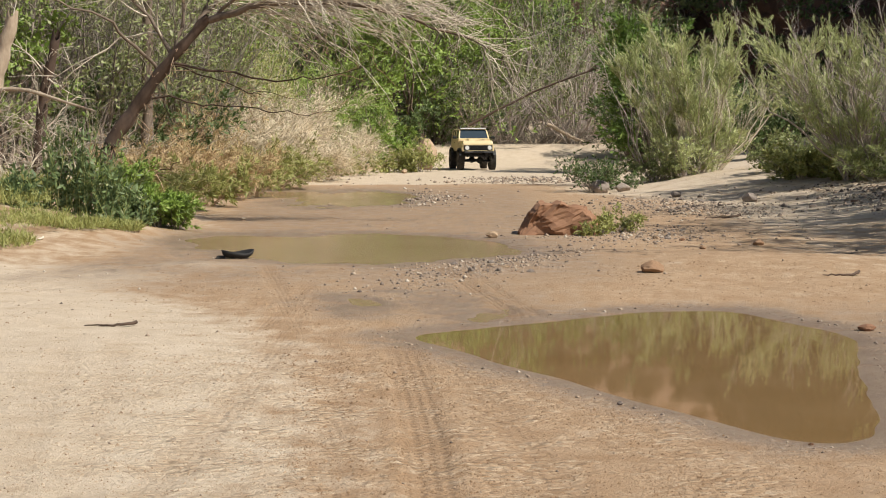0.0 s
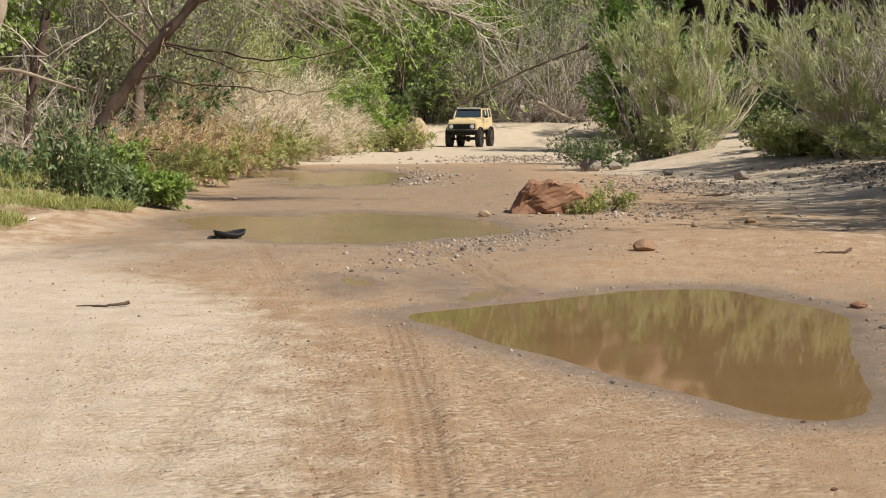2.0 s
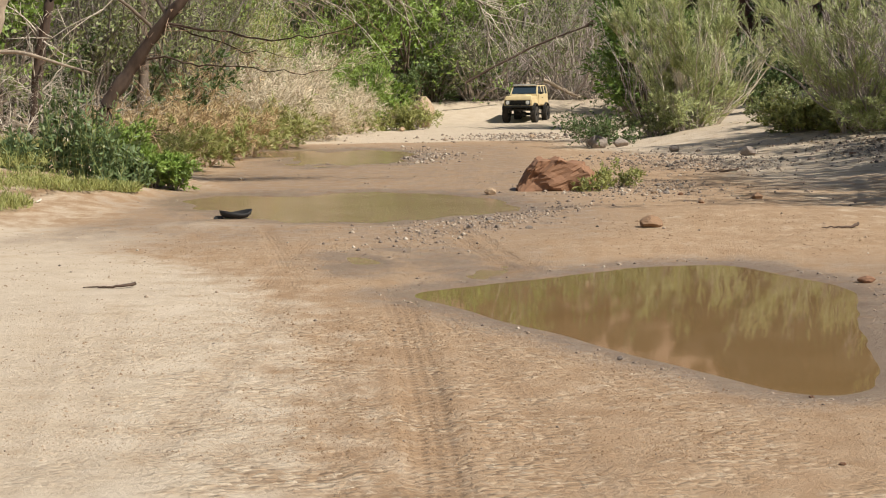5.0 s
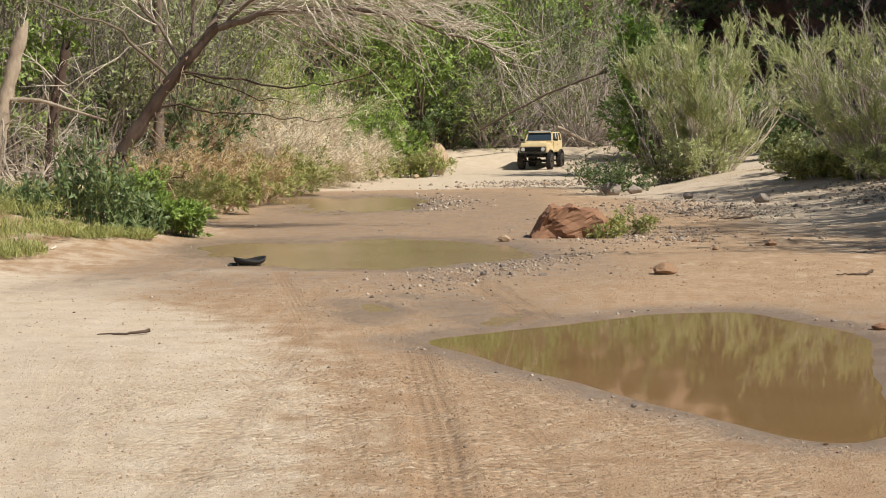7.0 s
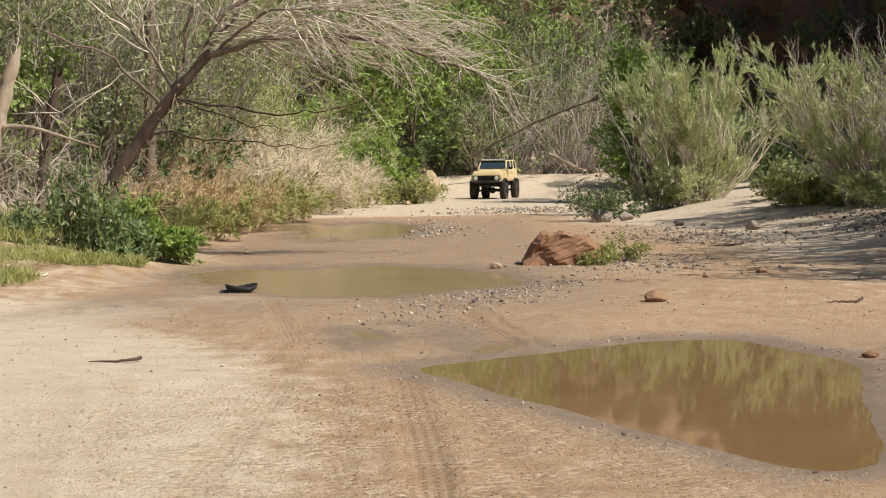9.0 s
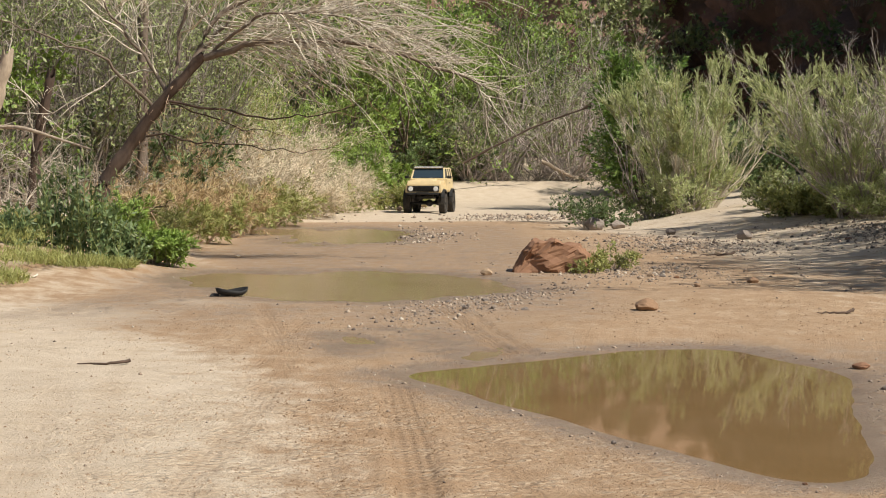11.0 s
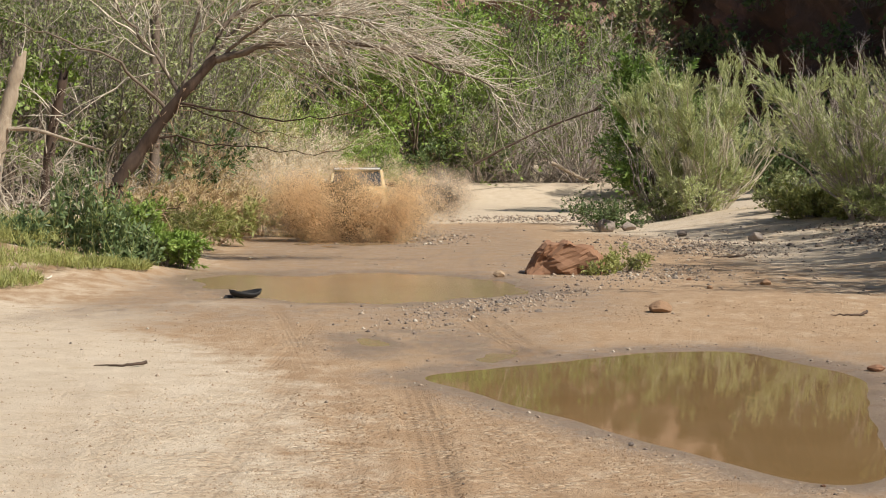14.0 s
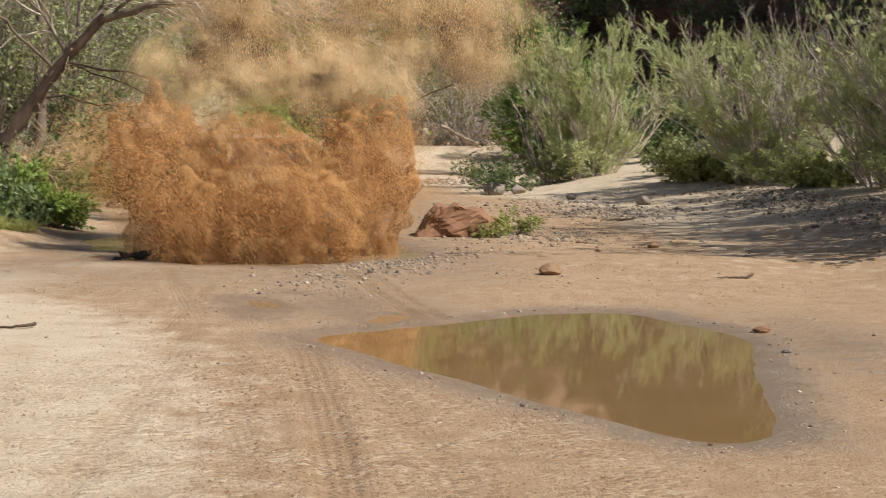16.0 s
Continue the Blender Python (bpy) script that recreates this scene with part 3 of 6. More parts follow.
canyon_wall("cliff_north", "reddish brown canyon slope, its sunlight put into the brighter colour", [(30, 129), (12, 131), (4, 134), (-20, 132), (-50, 112), (-70, 70)], 26, 7, 0.25, 1.1, SLOPE_SUNLIT)


# ---- trees and bushes ----
def ground_at(x, y, dz=0.0):
    return (x, y, level(x, y) - 0.03 + dz)


def limb(points, k):
    p = np.array(points, float)
    s = np.concatenate([[0], np.cumsum(np.linalg.norm(np.diff(p, axis=0), axis=1))])
    t = np.linspace(0, s[-1], k)
    q = np.stack([np.interp(t, s, p[:, c]) for c in range(3)], 1)
    for _ in range(3):
        q[1:-1] = 0.25 * q[:-2] + 0.5 * q[1:-1] + 0.25 * q[2:]
    return q


def leaning_tree():
    rng = np.random.default_rng(11)
    x0, y0 = -6.55, 33.0
    tree = tagged(new("leaning_tree"), "leaning bare tree with pale drooping twigs over the bank", "tree")
    tree.location = (x0, y0, 0)
    k = 26
    trunk = limb([(0, 0, 0.15), (0.3, 0, 1.25), (0.95, 0, 2.2), (1.6, -0.1, 3.05), (2.25, -0.2, 3.72)], k)
    trunk += np.cumsum(rng.normal(size=(k, 3)) * 0.012, axis=0)
    rad = np.linspace(0.165, 0.085, k) * (1 + 0.14 * np.sin(np.arange(k) * 1.9)) + 0.05 * np.exp(-np.arange(k) / 2.0)
    put("trunk", mesh_from("trunk", *tubes(trunk[None], rad[None], 9), smooth=True), DARK_BARK, tree, "dark rough bark")
    limbs = [
        [(2.25, -0.2, 3.72), (3.3, -0.4, 4.0), (4.6, -0.6, 3.9), (5.9, -0.8, 3.5), (7.1, -1.0, 3.05)],
        [(2.0, -0.1, 3.5), (2.4, 0.1, 4.3), (3.6, 0.2, 4.9), (4.9, 0.1, 4.9), (5.9, 0.0, 4.5)],
        [(1.6, -0.1, 3.05), (1.7, 0.4, 4.2), (2.2, 0.6, 5.6), (2.9, 0.7, 7.0)],
        [(1.55, 0.0, 3.0), (1.0, 0.2, 4.0), (0.2, 0.3, 4.9), (-0.8, 0.4, 5.8)],
        [(1.9, -0.1, 3.4), (2.8, 0.5, 4.7), (4.0, 0.8, 5.8), (5.6, 0.8, 6.2)],
        [(1.3, 0, 2.7), (0.6, -0.6, 3.5), (-0.6, -1.0, 4.1), (-1.8, -1.2, 4.4)],
        [(2.4, -0.2, 3.75), (3.6, -0.9, 4.4), (4.7, -1.3, 4.4), (5.9, -1.5, 3.9)],
        [(1.5, -0.1, 2.9), (2.4, -0.4, 2.72), (3.6, -0.6, 2.6), (4.7, -0.7, 2.62), (5.6, -0.7, 2.8)],
        [(1.1, 0, 2.2), (2.0, -0.3, 2.08), (3.1, -0.5, 2.02), (4.0, -0.6, 2.0), (4.7, -0.6, 2.2)],
        [(1.5, 0.1, 2.9), (2.3, 0.3, 2.5), (2.9, 0.4, 2.25), (3.6, 0.4, 2.1)],
        [(0.45, -0.1, 0.75), (1.0, -0.2, 0.85), (1.5, -0.2, 0.95), (1.95, -0.2, 1.2)]]
    k = 22
    P = np.stack([limb(l, k) for l in limbs]) + np.cumsum(rng.normal(size=(len(limbs), k, 3)) * 0.032, axis=1)
    size = np.array([0.075, 0.055, 0.04, 0.04, 0.038, 0.036, 0.036, 0.03, 0.022, 0.02, 0.035])
    R = size[:, None] * np.linspace(1, 0.16, k)[None]
    for i in range(len(limbs)):
        put("limb", mesh_from("limb", *tubes(P[i:i + 1], R[i:i + 1], 6), smooth=True), DARK_BARK if i > 6 else BARK, tree)
    top = P[[0, 1, 2, 3, 4, 6]]
    p, d, u = along(top, rng, 20, 0.12, 1.0)
    out = unit(d * 0.8 + rng.normal(size=p.shape) * np.array([0.6, 0.55, 0.55]) + np.array([0.2, 0, 0.22]))
    b1 = spread_paths(rng, p, out, rng.uniform(0.6, 2.0, len(p)) * (1.15 - 0.65 * u), 8, rng.uniform(-0.35, 0.15, len(p)), 0.2)
    p, d, u = along(b1, rng, 6, 0.15, 1.0)
    out = unit(d + rng.normal(size=p.shape) * 0.5)
    b2 = spread_paths(rng, p, out, rng.uniform(0.3, 1.1, len(p)), 5, rng.uniform(-0.22, 0.15, len(p)), 0.14)
    p, d, u = along(b2, rng, 2, 0.2, 1.0)
    out = unit(d + rng.normal(size=p.shape) * 0.4)
    b3 = spread_paths(rng, p, out, rng.uniform(0.12, 0.5, len(p)), 3, rng.uniform(-0.3, 0.1, len(p)), 0.1)
    one = lambda n, r, k: r * np.linspace(1, 0.35, k)[None] * rng.uniform(0.7, 1.2, (n, 1))
    put("twig_work", mesh_from("twig_work", *join_np([tubes(b1, one(len(b1), 0.019, 8)), tubes(b2, one(len(b2), 0.0105, 5)), tubes(b3, one(len(b3), 0.006, 3))])), TWIG, tree, "bleached leafless twigs")["kind"] = "stuff"
    p, d, u = along(P[[0, 1, 4, 6]], rng, 26, 0.1, 0.9)
    out = unit(np.array([1.0, -0.15, -0.02]) + rng.normal(size=p.shape) * np.array([0.15, 0.3, 0.24]))
    w1 = spread_paths(rng, p, out, rng.uniform(0.9, 2.6, len(p)), 10, rng.uniform(-0.32, 0.02, len(p)), 0.10)
    p, d, u = along(w1, rng, 7, 0.2, 1.0)
    w2 = spread_paths(rng, p, unit(d + rng.normal(size=p.shape) * 0.3), rng.uniform(0.2, 0.8, len(p)), 5, rng.uniform(-0.25, 0.05, len(p)), 0.1)
    put("whip_work", mesh_from("whip_work", *join_np([tubes(w1, one(len(w1), 0.017, 10)), tubes(w2, one(len(w2), 0.009, 5))])), TWIG, tree, "long pale sweeping twigs")["kind"] = "stuff"
    p, d, u = along(P[7:], rng, 14, 0.2, 1.0)
    out = unit(d * 0.7 + rng.normal(size=p.shape) * 0.5)
    c1 = spread_paths(rng, p, out, rng.uniform(0.2, 0.9, len(p)), 6, rng.uniform(-0.3, 0.1, len(p)), 0.15)
    p, d, u = along(trunk[None].repeat(1, 0), rng, 70, 0.05, 0.8)
    out = unit(rng.normal(size=p.shape) + np.array([0.5, 0, -0.2]))
    c2 = spread_paths(rng, p, out, rng.uniform(0.15, 0.8, len(p)), 6, rng.uniform(-0.6, 0.0, len(p)), 0.18)
    put("dead_twig_work", mesh_from("dead_twig_work", *tubes(np.concatenate([c1, c2]), one(len(c1) + len(c2), 0.008, 6))), RED_TWIG, tree, "rusty dead twigs")["kind"] = "stuff"


def snag(name, label, x, y, points, radius, material, seed, sides=8):
    """A broken standing or fallen trunk with a few dead boughs."""
    rng = np.random.default_rng(seed)
    thing = tagged(new(name), label, "dead tree")
    thing.location = ground_at(x, y)
    k = 18
    t = limb(points, k) + np.cumsum(rng.normal(size=(k, 3)) * 0.012, axis=0)
    r = radius * np.linspace(1.1, 0.75, k) * (1 + 0.15 * np.sin(np.arange(k) * 2.3 + seed))
    v, q = tubes(t[None], r[None], sides)
    v[-sides:] += np.stack([np.zeros(sides), np.zeros(sides), rng.uniform(-0.12, 0.22, sides)], 1)
    put("trunk", mesh_from("trunk", v, q, smooth=True), material, thing)
    p, d, u = along(t[None], rng, 9, 0.3, 0.95)
    out = unit(d * 0.4 + rng.normal(size=p.shape) + np.array([0.2, 0, 0.2]))
    b = spread_paths(rng, p, out, rng.uniform(0.4, 1.5, len(p)), 7, rng.uniform(-0.4, 0.1, len(p)), 0.2)
    p2, d2, u2 = along(b, rng, 5, 0.2, 1.0)
    b2 = spread_paths(rng, p2, unit(d2 + rng.normal(size=p2.shape) * 0.5), rng.uniform(0.2, 0.7, len(p2)), 7, rng.uniform(-0.4, 0.1, len(p2)), 0.15)
    put("bough_work", mesh_from("bough_work", *tubes(np.concatenate([b, b2]), np.concatenate([np.full(len(b), 0.024), np.full(len(b2), 0.010)])[:, None] * np.linspace(1, 0.3, 7)[None])), TWIG, thing)["kind"] = "stuff"
    return thing


def bush_row(name, label, category, group, rows, **kw):
    for i, (x, y, h, r, seed) in enumerate(rows):
        shrub(name, label, category, ground_at(x, y), h, r, seed, group=group, **kw)


leaning_tree()
trunk_thing = snag("broken_trunk", "broken barkless trunk with pale splintered top", -9.45, 36.0, [(0, 0, 0), (0.2, 0, 0.9), (0.42, 0, 2.0), (0.76, 0, 3.2)], 0.17, PALE_WOOD, 4)
bough = limb([(0.35, -0.05, 1.75), (1.1, -0.3, 1.75), (1.9, -0.6, 1.5), (2.6, -0.9, 1.30)], 16)
put("bough", mesh_from("bough", *tubes(bough[None], np.linspace(0.055, 0.02, 16)[None], 6), smooth=True), PALE_WOOD, trunk_thing, "pale broken bough")
snag("dead_tree", "dark dead trunk among dry branches", -8.45, 37.0, [(0, 0, 0), (0.05, 0, 0.9), (0.2, 0, 1.9), (0.5, 0, 3.0)], 0.12, DARK_BARK, 9)
snag("dead_tree", "upright pale dead trunk behind the leaning tree", -6.9, 41.5, [(0, 0, 0), (0.05, 0, 2.5), (0.12, 0, 5.0), (0.2, 0, 7.5)], 0.13, BARK, 14)

# tamarisks on the right bank
FEATHER = dict(leaf=(0.10, 0.0040), foliage=TAMARISK, stem_radius=0.028, low=0.03, rise=0.7, droop=0.02, foot=0.30, frizz=0.5, gaps=0.42, clump=0.13)
shrub("tamarisk", "large feathery grey-green tamarisk bush on the sand bank", "bush", ground_at(7.45, 52), 3.75, 1.75, 21, stems=46, twigs=22, sprigs=9, leaves=24,
      wood=TWIG, open_angle=0.8, lean=(0.03, 0), twig_length=0.24, **FEATHER)
shrub("tamarisk", "grey-green tamarisk bush with bare pale upper stems", "bush", ground_at(10.3, 42.5), 3.2, 1.7, 22, stems=44, twigs=22, sprigs=8, leaves=22,
      wood=PINK_TWIG, bare=0.22, open_angle=0.85, lean=(-0.05, 0), **FEATHER)
shrub("tamarisk", "grey-green tamarisk bush with dry twigs", "bush", ground_at(11.6, 36.5), 3.0, 1.9, 23, stems=32, twigs=20, sprigs=8, leaves=18,
      wood=PINK_TWIG, bare=0.15, open_angle=0.85, **FEATHER)
shrub("tamarisk", "grey-green tamarisk bush beside the bank", "bush", ground_at(11.2, 30.5), 3.2, 1.9, 24, stems=30, twigs=16, sprigs=7, leaves=11,
      wood=PINK_TWIG, bare=0.15, open_angle=0.85, **FEATHER)
bush_row("bare_tamarisk", "leafless tamarisk stems, pale pinkish brown", "bush", "bare tamarisks on the bank", [(9.7, 42.0, 3.6, 1.3, 231), (10.9, 41.6, 3.7, 1.5, 232), (11.6, 38.0, 3.6, 1.5, 233), (6.3, 52.5, 3.7, 1.2, 234)],
         stems=20, twigs=12, sprigs=4, leaves=0, wood=PINK_TWIG, foliage=None, stem_radius=0.024, low=0.3, open_angle=0.75, rise=0.5, droop=-0.04, frizz=0.6, twig_length=0.22)
bush_row("leafy_bush", "yellow-green leafy bush below the tamarisks", "bush", "green bushes below the tamarisks", [(8.9, 44.2, 0.85, 0.7, 241), (9.6, 43.2, 0.7, 0.7, 242), (10.7, 38.6, 0.7, 0.8, 244)],
         stems=30, twigs=13, sprigs=6, leaves=8, leaf=(0.08, 0.010), foliage=YELLOW, stem_radius=0.010, open_angle=1.0, low=0.05)
bush_row("tall_tamarisk", "tall half-bare tamarisk leaning over the bank", "tree", "tall tamarisks beside the track", [(12.4, 33, 7.4, 1.8, 33), (11.6, 29.5, 7.4, 1.7, 34), (10.7, 25.5, 6.8, 1.6, 35), (9.6, 22, 5.6, 1.3, 36), (12.4, 31, 6.4, 1.6, 37), (11.4, 27.5, 7.2, 1.6, 38), (13.2, 36, 7.4, 1.7, 39), (10.2, 23.8, 6.0, 1.4, 43)],
         stems=15, twigs=14, sprigs=5, leaves=6, gaps=0.2, leaf=(0.12, 0.022), wood=GREY_TWIG, foliage=TAMARISK, stem_radius=0.05, bare=0.05, low=0.2, open_angle=0.7)
shrub("bush", "low dark green bush among stones", "bush", ground_at(4.05, 47.5), 1.0, 0.65, 25, stems=26, twigs=12, sprigs=5, leaves=7, leaf=(0.05, 0.009), foliage=DEEP, stem_radius=0.012, open_angle=1.0)
shrub("bush", "low dark green bush at the bank's edge", "bush", ground_at(4.9, 48.5), 0.6, 0.6, 26, stems=20, twigs=10, sprigs=5, leaves=6, leaf=(0.05, 0.008), foliage=DEEP, stem_radius=0.01, open_angle=1.1)
bush_row("young_tamarisk", "low feathery tamarisk shoots", "bush", "low tamarisks on the bank", [(7.0, 51, 1.3, 0.7, 61), (10.2, 41.2, 0.9, 0.6, 63), (11.3, 40.8, 1.0, 0.7, 64), (11.4, 35, 1.0, 0.7, 65)],
         stems=30, twigs=12, sprigs=5, leaves=9, leaf=(0.10, 0.0048), wood=PINK_TWIG, foliage=TAMARISK, stem_radius=0.010, low=0.03, open_angle=0.95, rise=0.5, foot=0.4)
bush_row("bush", "grey-green shrub at the foot of the tamarisks", "bush", "shrubs under the tamarisks", [(9.6, 49.5, 1.1, 1.0, 27), (11.4, 47, 1.3, 1.1, 28), (8.9, 46.5, 0.8, 0.7, 30), (6.1, 51, 0.9, 0.7, 29)],
         stems=26, twigs=12, sprigs=5, leaves=7, leaf=(0.06, 0.010), foliage=GREY_LEAF, stem_radius=0.012, open_angle=1.0)
shrub("green_plant", "fresh green leafy plant beside the red rock", "plant", ground_at(2.86, 29.6), 0.42, 0.34, 31, stems=30, twigs=9, sprigs=4, leaves=6, leaf=(0.045, 0.006), foliage=YELLOW, stem_radius=0.006, open_angle=1.1)
shrub("green_plant", "fresh green leafy plant in front of the red rock", "plant", ground_at(2.42, 28.7), 0.28, 0.16, 32, stems=18, twigs=8, sprigs=4, leaves=6, leaf=(0.04, 0.006), foliage=YELLOW, stem_radius=0.005, open_angle=1.0)

# reeds and grass on the left bank
bush_row("leafy_shrub", "leafy dark green shrub at the water's edge", "shrub", "shrubs on the left bank", [(-4.75, 29.3, 0.62, 0.28, 40), (-4.45, 29.5, 0.55, 0.24, 41), (-5.6, 31.2, 1.0, 0.35, 42)],
         stems=30, twigs=12, sprigs=5, leaves=9, leaf=(0.065, 0.0065), foliage=FRESH, stem_radius=0.008)
for i, (x, y, h, rx, ry) in enumerate([(-5.75, 28.6, 1.95, 0.34, 0.4), (-5.3, 28.2, 1.4, 0.3, 0.4), (-6.2, 28.7, 1.65, 0.34, 0.4), (-6.75, 28.3, 0.8, 0.3, 0.4), (-7.5, 29.2, 0.45, 0.5, 0.5), (-5.0, 28.9, 0.9, 0.25, 0.3)]):
    tuft("reeds", "tall green reeds with slender leaves", "reeds", ground_at(x, y), h, rx, ry, 50 + i, stalks=34, blades_each=26, stalk=YELLOW, tilt=0.17, leaf=(0.14, 0.021), group="reeds on the left bank")
for i, (x, y, h, rx, ry, mat, lab) in enumerate([
        (-6.6, 26.2, 0.32, 1.1, 1.2, YELLOW, "short yellow-green grass"), (-7.4, 28.0, 0.4, 1.2, 1.6, YELLOW, "short yellow-green grass"), (-5.8, 27.1, 0.2, 0.7, 0.7, YELLOW, "short yellow-green grass"),
        (-5.2, 27.7, 0.16, 0.5, 0.4, YELLOW, "short yellow-green grass"), (-7.9, 31.5, 0.55, 1.6, 1.6, YELLOW, "ankle-high yellow-green grass"), (-6.2, 24.2, 0.22, 0.6, 0.9, YELLOW, "sparse short grass"),
        (-5.9, 19.8, 0.3, 0.45, 0.5, REED, "small green weed clump"), (-9.5, 30, 0.5, 1.5, 2.0, YELLOW, "ankle-high yellow-green grass")]):
    tuft("grass_clump", lab + " on the sandy bank", "grass", ground_at(x, y), h, rx, ry, 70 + i, stalks=800, blades_each=3, foliage=mat, leaf=(0.12, 0.006), group="grass on the left bank", tilt=0.4, flat=True)

# dry and rusty scrub further along the left bank
bush_row("dry_shrub", "rusty brown half-dead shrub", "shrub", "rusty shrubs on the left bank", [(-5.9, 40, 1.5, 0.8, 80), (-5.2, 42.5, 1.3, 0.7, 81), (-6.3, 37.5, 1.2, 0.8, 82), (-6.2, 45, 2.4, 0.9, 83)],
         stems=30, twigs=14, sprigs=6, leaves=6, leaf=(0.10, 0.005), wood=RED_TWIG, foliage=RUST, stem_radius=0.012, open_angle=0.95)
bush_row("shrub", "yellow-green shrub with dry tips", "shrub", "yellow shrubs on the left bank", [(-5.0, 46.5, 1.3, 0.8, 84), (-5.6, 36.3, 0.9, 0.8, 85), (-4.9, 51, 1.4, 0.9, 86), (-6.0, 33.8, 0.8, 0.9, 87), (-4.15, 62, 1.2, 0.9, 88), (-3.4, 67, 1.0, 0.8, 89), (-5.2, 38.6, 1.0, 0.8, 98), (-4.8, 44, 1.0, 0.7, 99), (-4.7, 49, 1.2, 0.8, 79)],
         stems=24, twigs=11, sprigs=5, leaves=10, leaf=(0.085, 0.006), wood=RED_TWIG, foliage=YELLOW, stem_radius=0.010, open_angle=1.0)
bush_row("straw_bush", "bleached dry brush with pale stalks", "dry brush", "dry brush on the left bank",
         [(-5.2, 55, 2.2, 1.2, 90), (-6.0, 58, 3.3, 1.3, 91), (-4.6, 60, 1.6, 1.0, 92), (-5.6, 63, 3.6, 1.5, 93), (-4.4, 66, 2.0, 1.3, 94), (-6.8, 54, 2.8, 1.5, 95), (-4.4, 71, 2.0, 1.3, 96), (-6.2, 50, 2.4, 1.2, 97)],
         stems=32, twigs=14, sprigs=6, leaves=6, leaf=(0.18, 0.0042), wood=TWIG, foliage=STRAW, stem_radius=0.010, open_angle=1.0, droop=-0.25)
bush_row("willow_bush", "bright green leafy willow bush", "bush", "green bushes on the left bank",
         [(-5.4, 70, 4.6, 2.0, 100), (-3.8, 76, 2.6, 1.3, 102), (-2.6, 80, 1.7, 0.9, 103)],
         stems=26, twigs=18, sprigs=7, leaves=9, leaf=(0.12, 0.009), foliage=FRESH, stem_radius=0.03, low=0.15)
bush_row("willow_bush", "pale yellow-green willow bush", "bush", "pale bushes on the left bank", [(-7.5, 66, 5.4, 2.0, 101), (-9.5, 61, 6.0, 2.2, 104), (-6.6, 60, 3.8, 1.6, 107)],
         stems=26, twigs=18, sprigs=7, leaves=7, leaf=(0.12, 0.008), wood=TWIG, foliage=YELLOW, stem_radius=0.03, low=0.15, bare=0.2)
shrub("bush", "round green bush in front of a pale bank", "bush", ground_at(-0.98, 72.5), 1.2, 0.75, 105, stems=30, twigs=14, sprigs=6, leaves=7, leaf=(0.075, 0.009), foliage=YELLOW, stem_radius=0.012, open_angle=1.05)
shrub("bush", "round green bush in front of a pale bank", "bush", ground_at(-1.9, 72.0), 0.6, 0.6, 106, stems=24, twigs=12, sprigs=5, leaves=7, leaf=(0.06, 0.012), foliage=YELLOW, stem_radius=0.010, open_angle=1.05)

# thicket behind the leaning tree
bush_row("thicket_tree", "dusty grey-green thicket with tangled branches", "tree", "thicket on the left bank",
         [(-8.2, 42, 6.0, 2.2, 110), (-10.2, 40, 6.0, 2.2, 111), (-7.0, 46, 6.0, 2.1, 112), (-9.6, 47, 7.0, 2.6, 113), (-7.6, 52, 6.5, 2.4, 114), (-12, 44, 7.0, 2.6, 115), (-10, 54, 7.5, 2.8, 116)],
         stems=24, twigs=18, sprigs=7, leaves=6, leaf=(0.085, 0.012), wood=GREY_TWIG, foliage=GREY_LEAF, stem_radius=0.04, bare=0.12, low=0.1, open_angle=0.8)
bush_row("cottonwood", "bright green young cottonwood behind the thicket", "tree", "cottonwoods on the left bank",
         [(-9.6, 38.5, 5.0, 1.2, 117), (-12.0, 52, 9.0, 2.6, 118), (-8.5, 58, 8.5, 2.4, 119)],
         stems=12, twigs=20, sprigs=8, leaves=10, leaf=(0.085, 0.019), wood=BARK, foliage=FRESH, stem_radius=0.05, low=0.2, open_angle=0.6)
bush_row("dead_brush", "heap of tangled grey dead branches", "dead branches", "dead branches on the left bank",
         [(-8.6, 36.2, 2.0, 1.4, 120), (-9.9, 35.5, 2.3, 1.5, 121), (-7.6, 38.5, 2.2, 1.4, 122), (-10.5, 37, 3.0, 1.6, 123)],
         stems=28, twigs=12, sprigs=5, leaves=0, wood=TWIG, foliage=None, stem_radius=0.016, low=0.1, open_angle=1.25, droop=-0.35, twig_length=0.4)

# far woods
bush_row("far_tree", "tall green tree at the bend of the wash", "tree", "trees at the bend",
         [(-1.6, 88, 10.0, 3.0, 130), (1.2, 93, 11.0, 3.0, 131), (-4.6, 84, 9.0, 2.8, 132), (4.0, 98, 11.0, 3.0, 133), (-7.8, 78, 9.5, 3.0, 134), (-11, 72, 10, 3.2, 135)],
         stems=18, twigs=20, sprigs=7, leaves=9, leaf=(0.17, 0.022), wood=BARK, foliage=FRESH, stem_radius=0.07, low=0.12, open_angle=0.75)
bush_row("far_tamarisk", "grey leafless tamarisk tree with tangled boughs", "tree", "grey trees at the bend",
         [(3.0, 91, 5.5, 2.4, 140), (5.6, 92, 7.0, 2.6, 141), (7.0, 95, 9.0, 2.4, 142), (1.6, 90, 4.2, 2.2, 143), (6.6, 90, 5.0, 2.2, 144), (8.6, 99, 9.0, 2.4, 145), (-0.4, 90, 5.0, 2.2, 146)],
         stems=24, twigs=18, sprigs=6, leaves=6, leaf=(0.14, 0.014), wood=PINK_TWIG, foliage=GREY_LEAF, stem_radius=0.05, bare=0.65, low=0.08, open_angle=0.95)
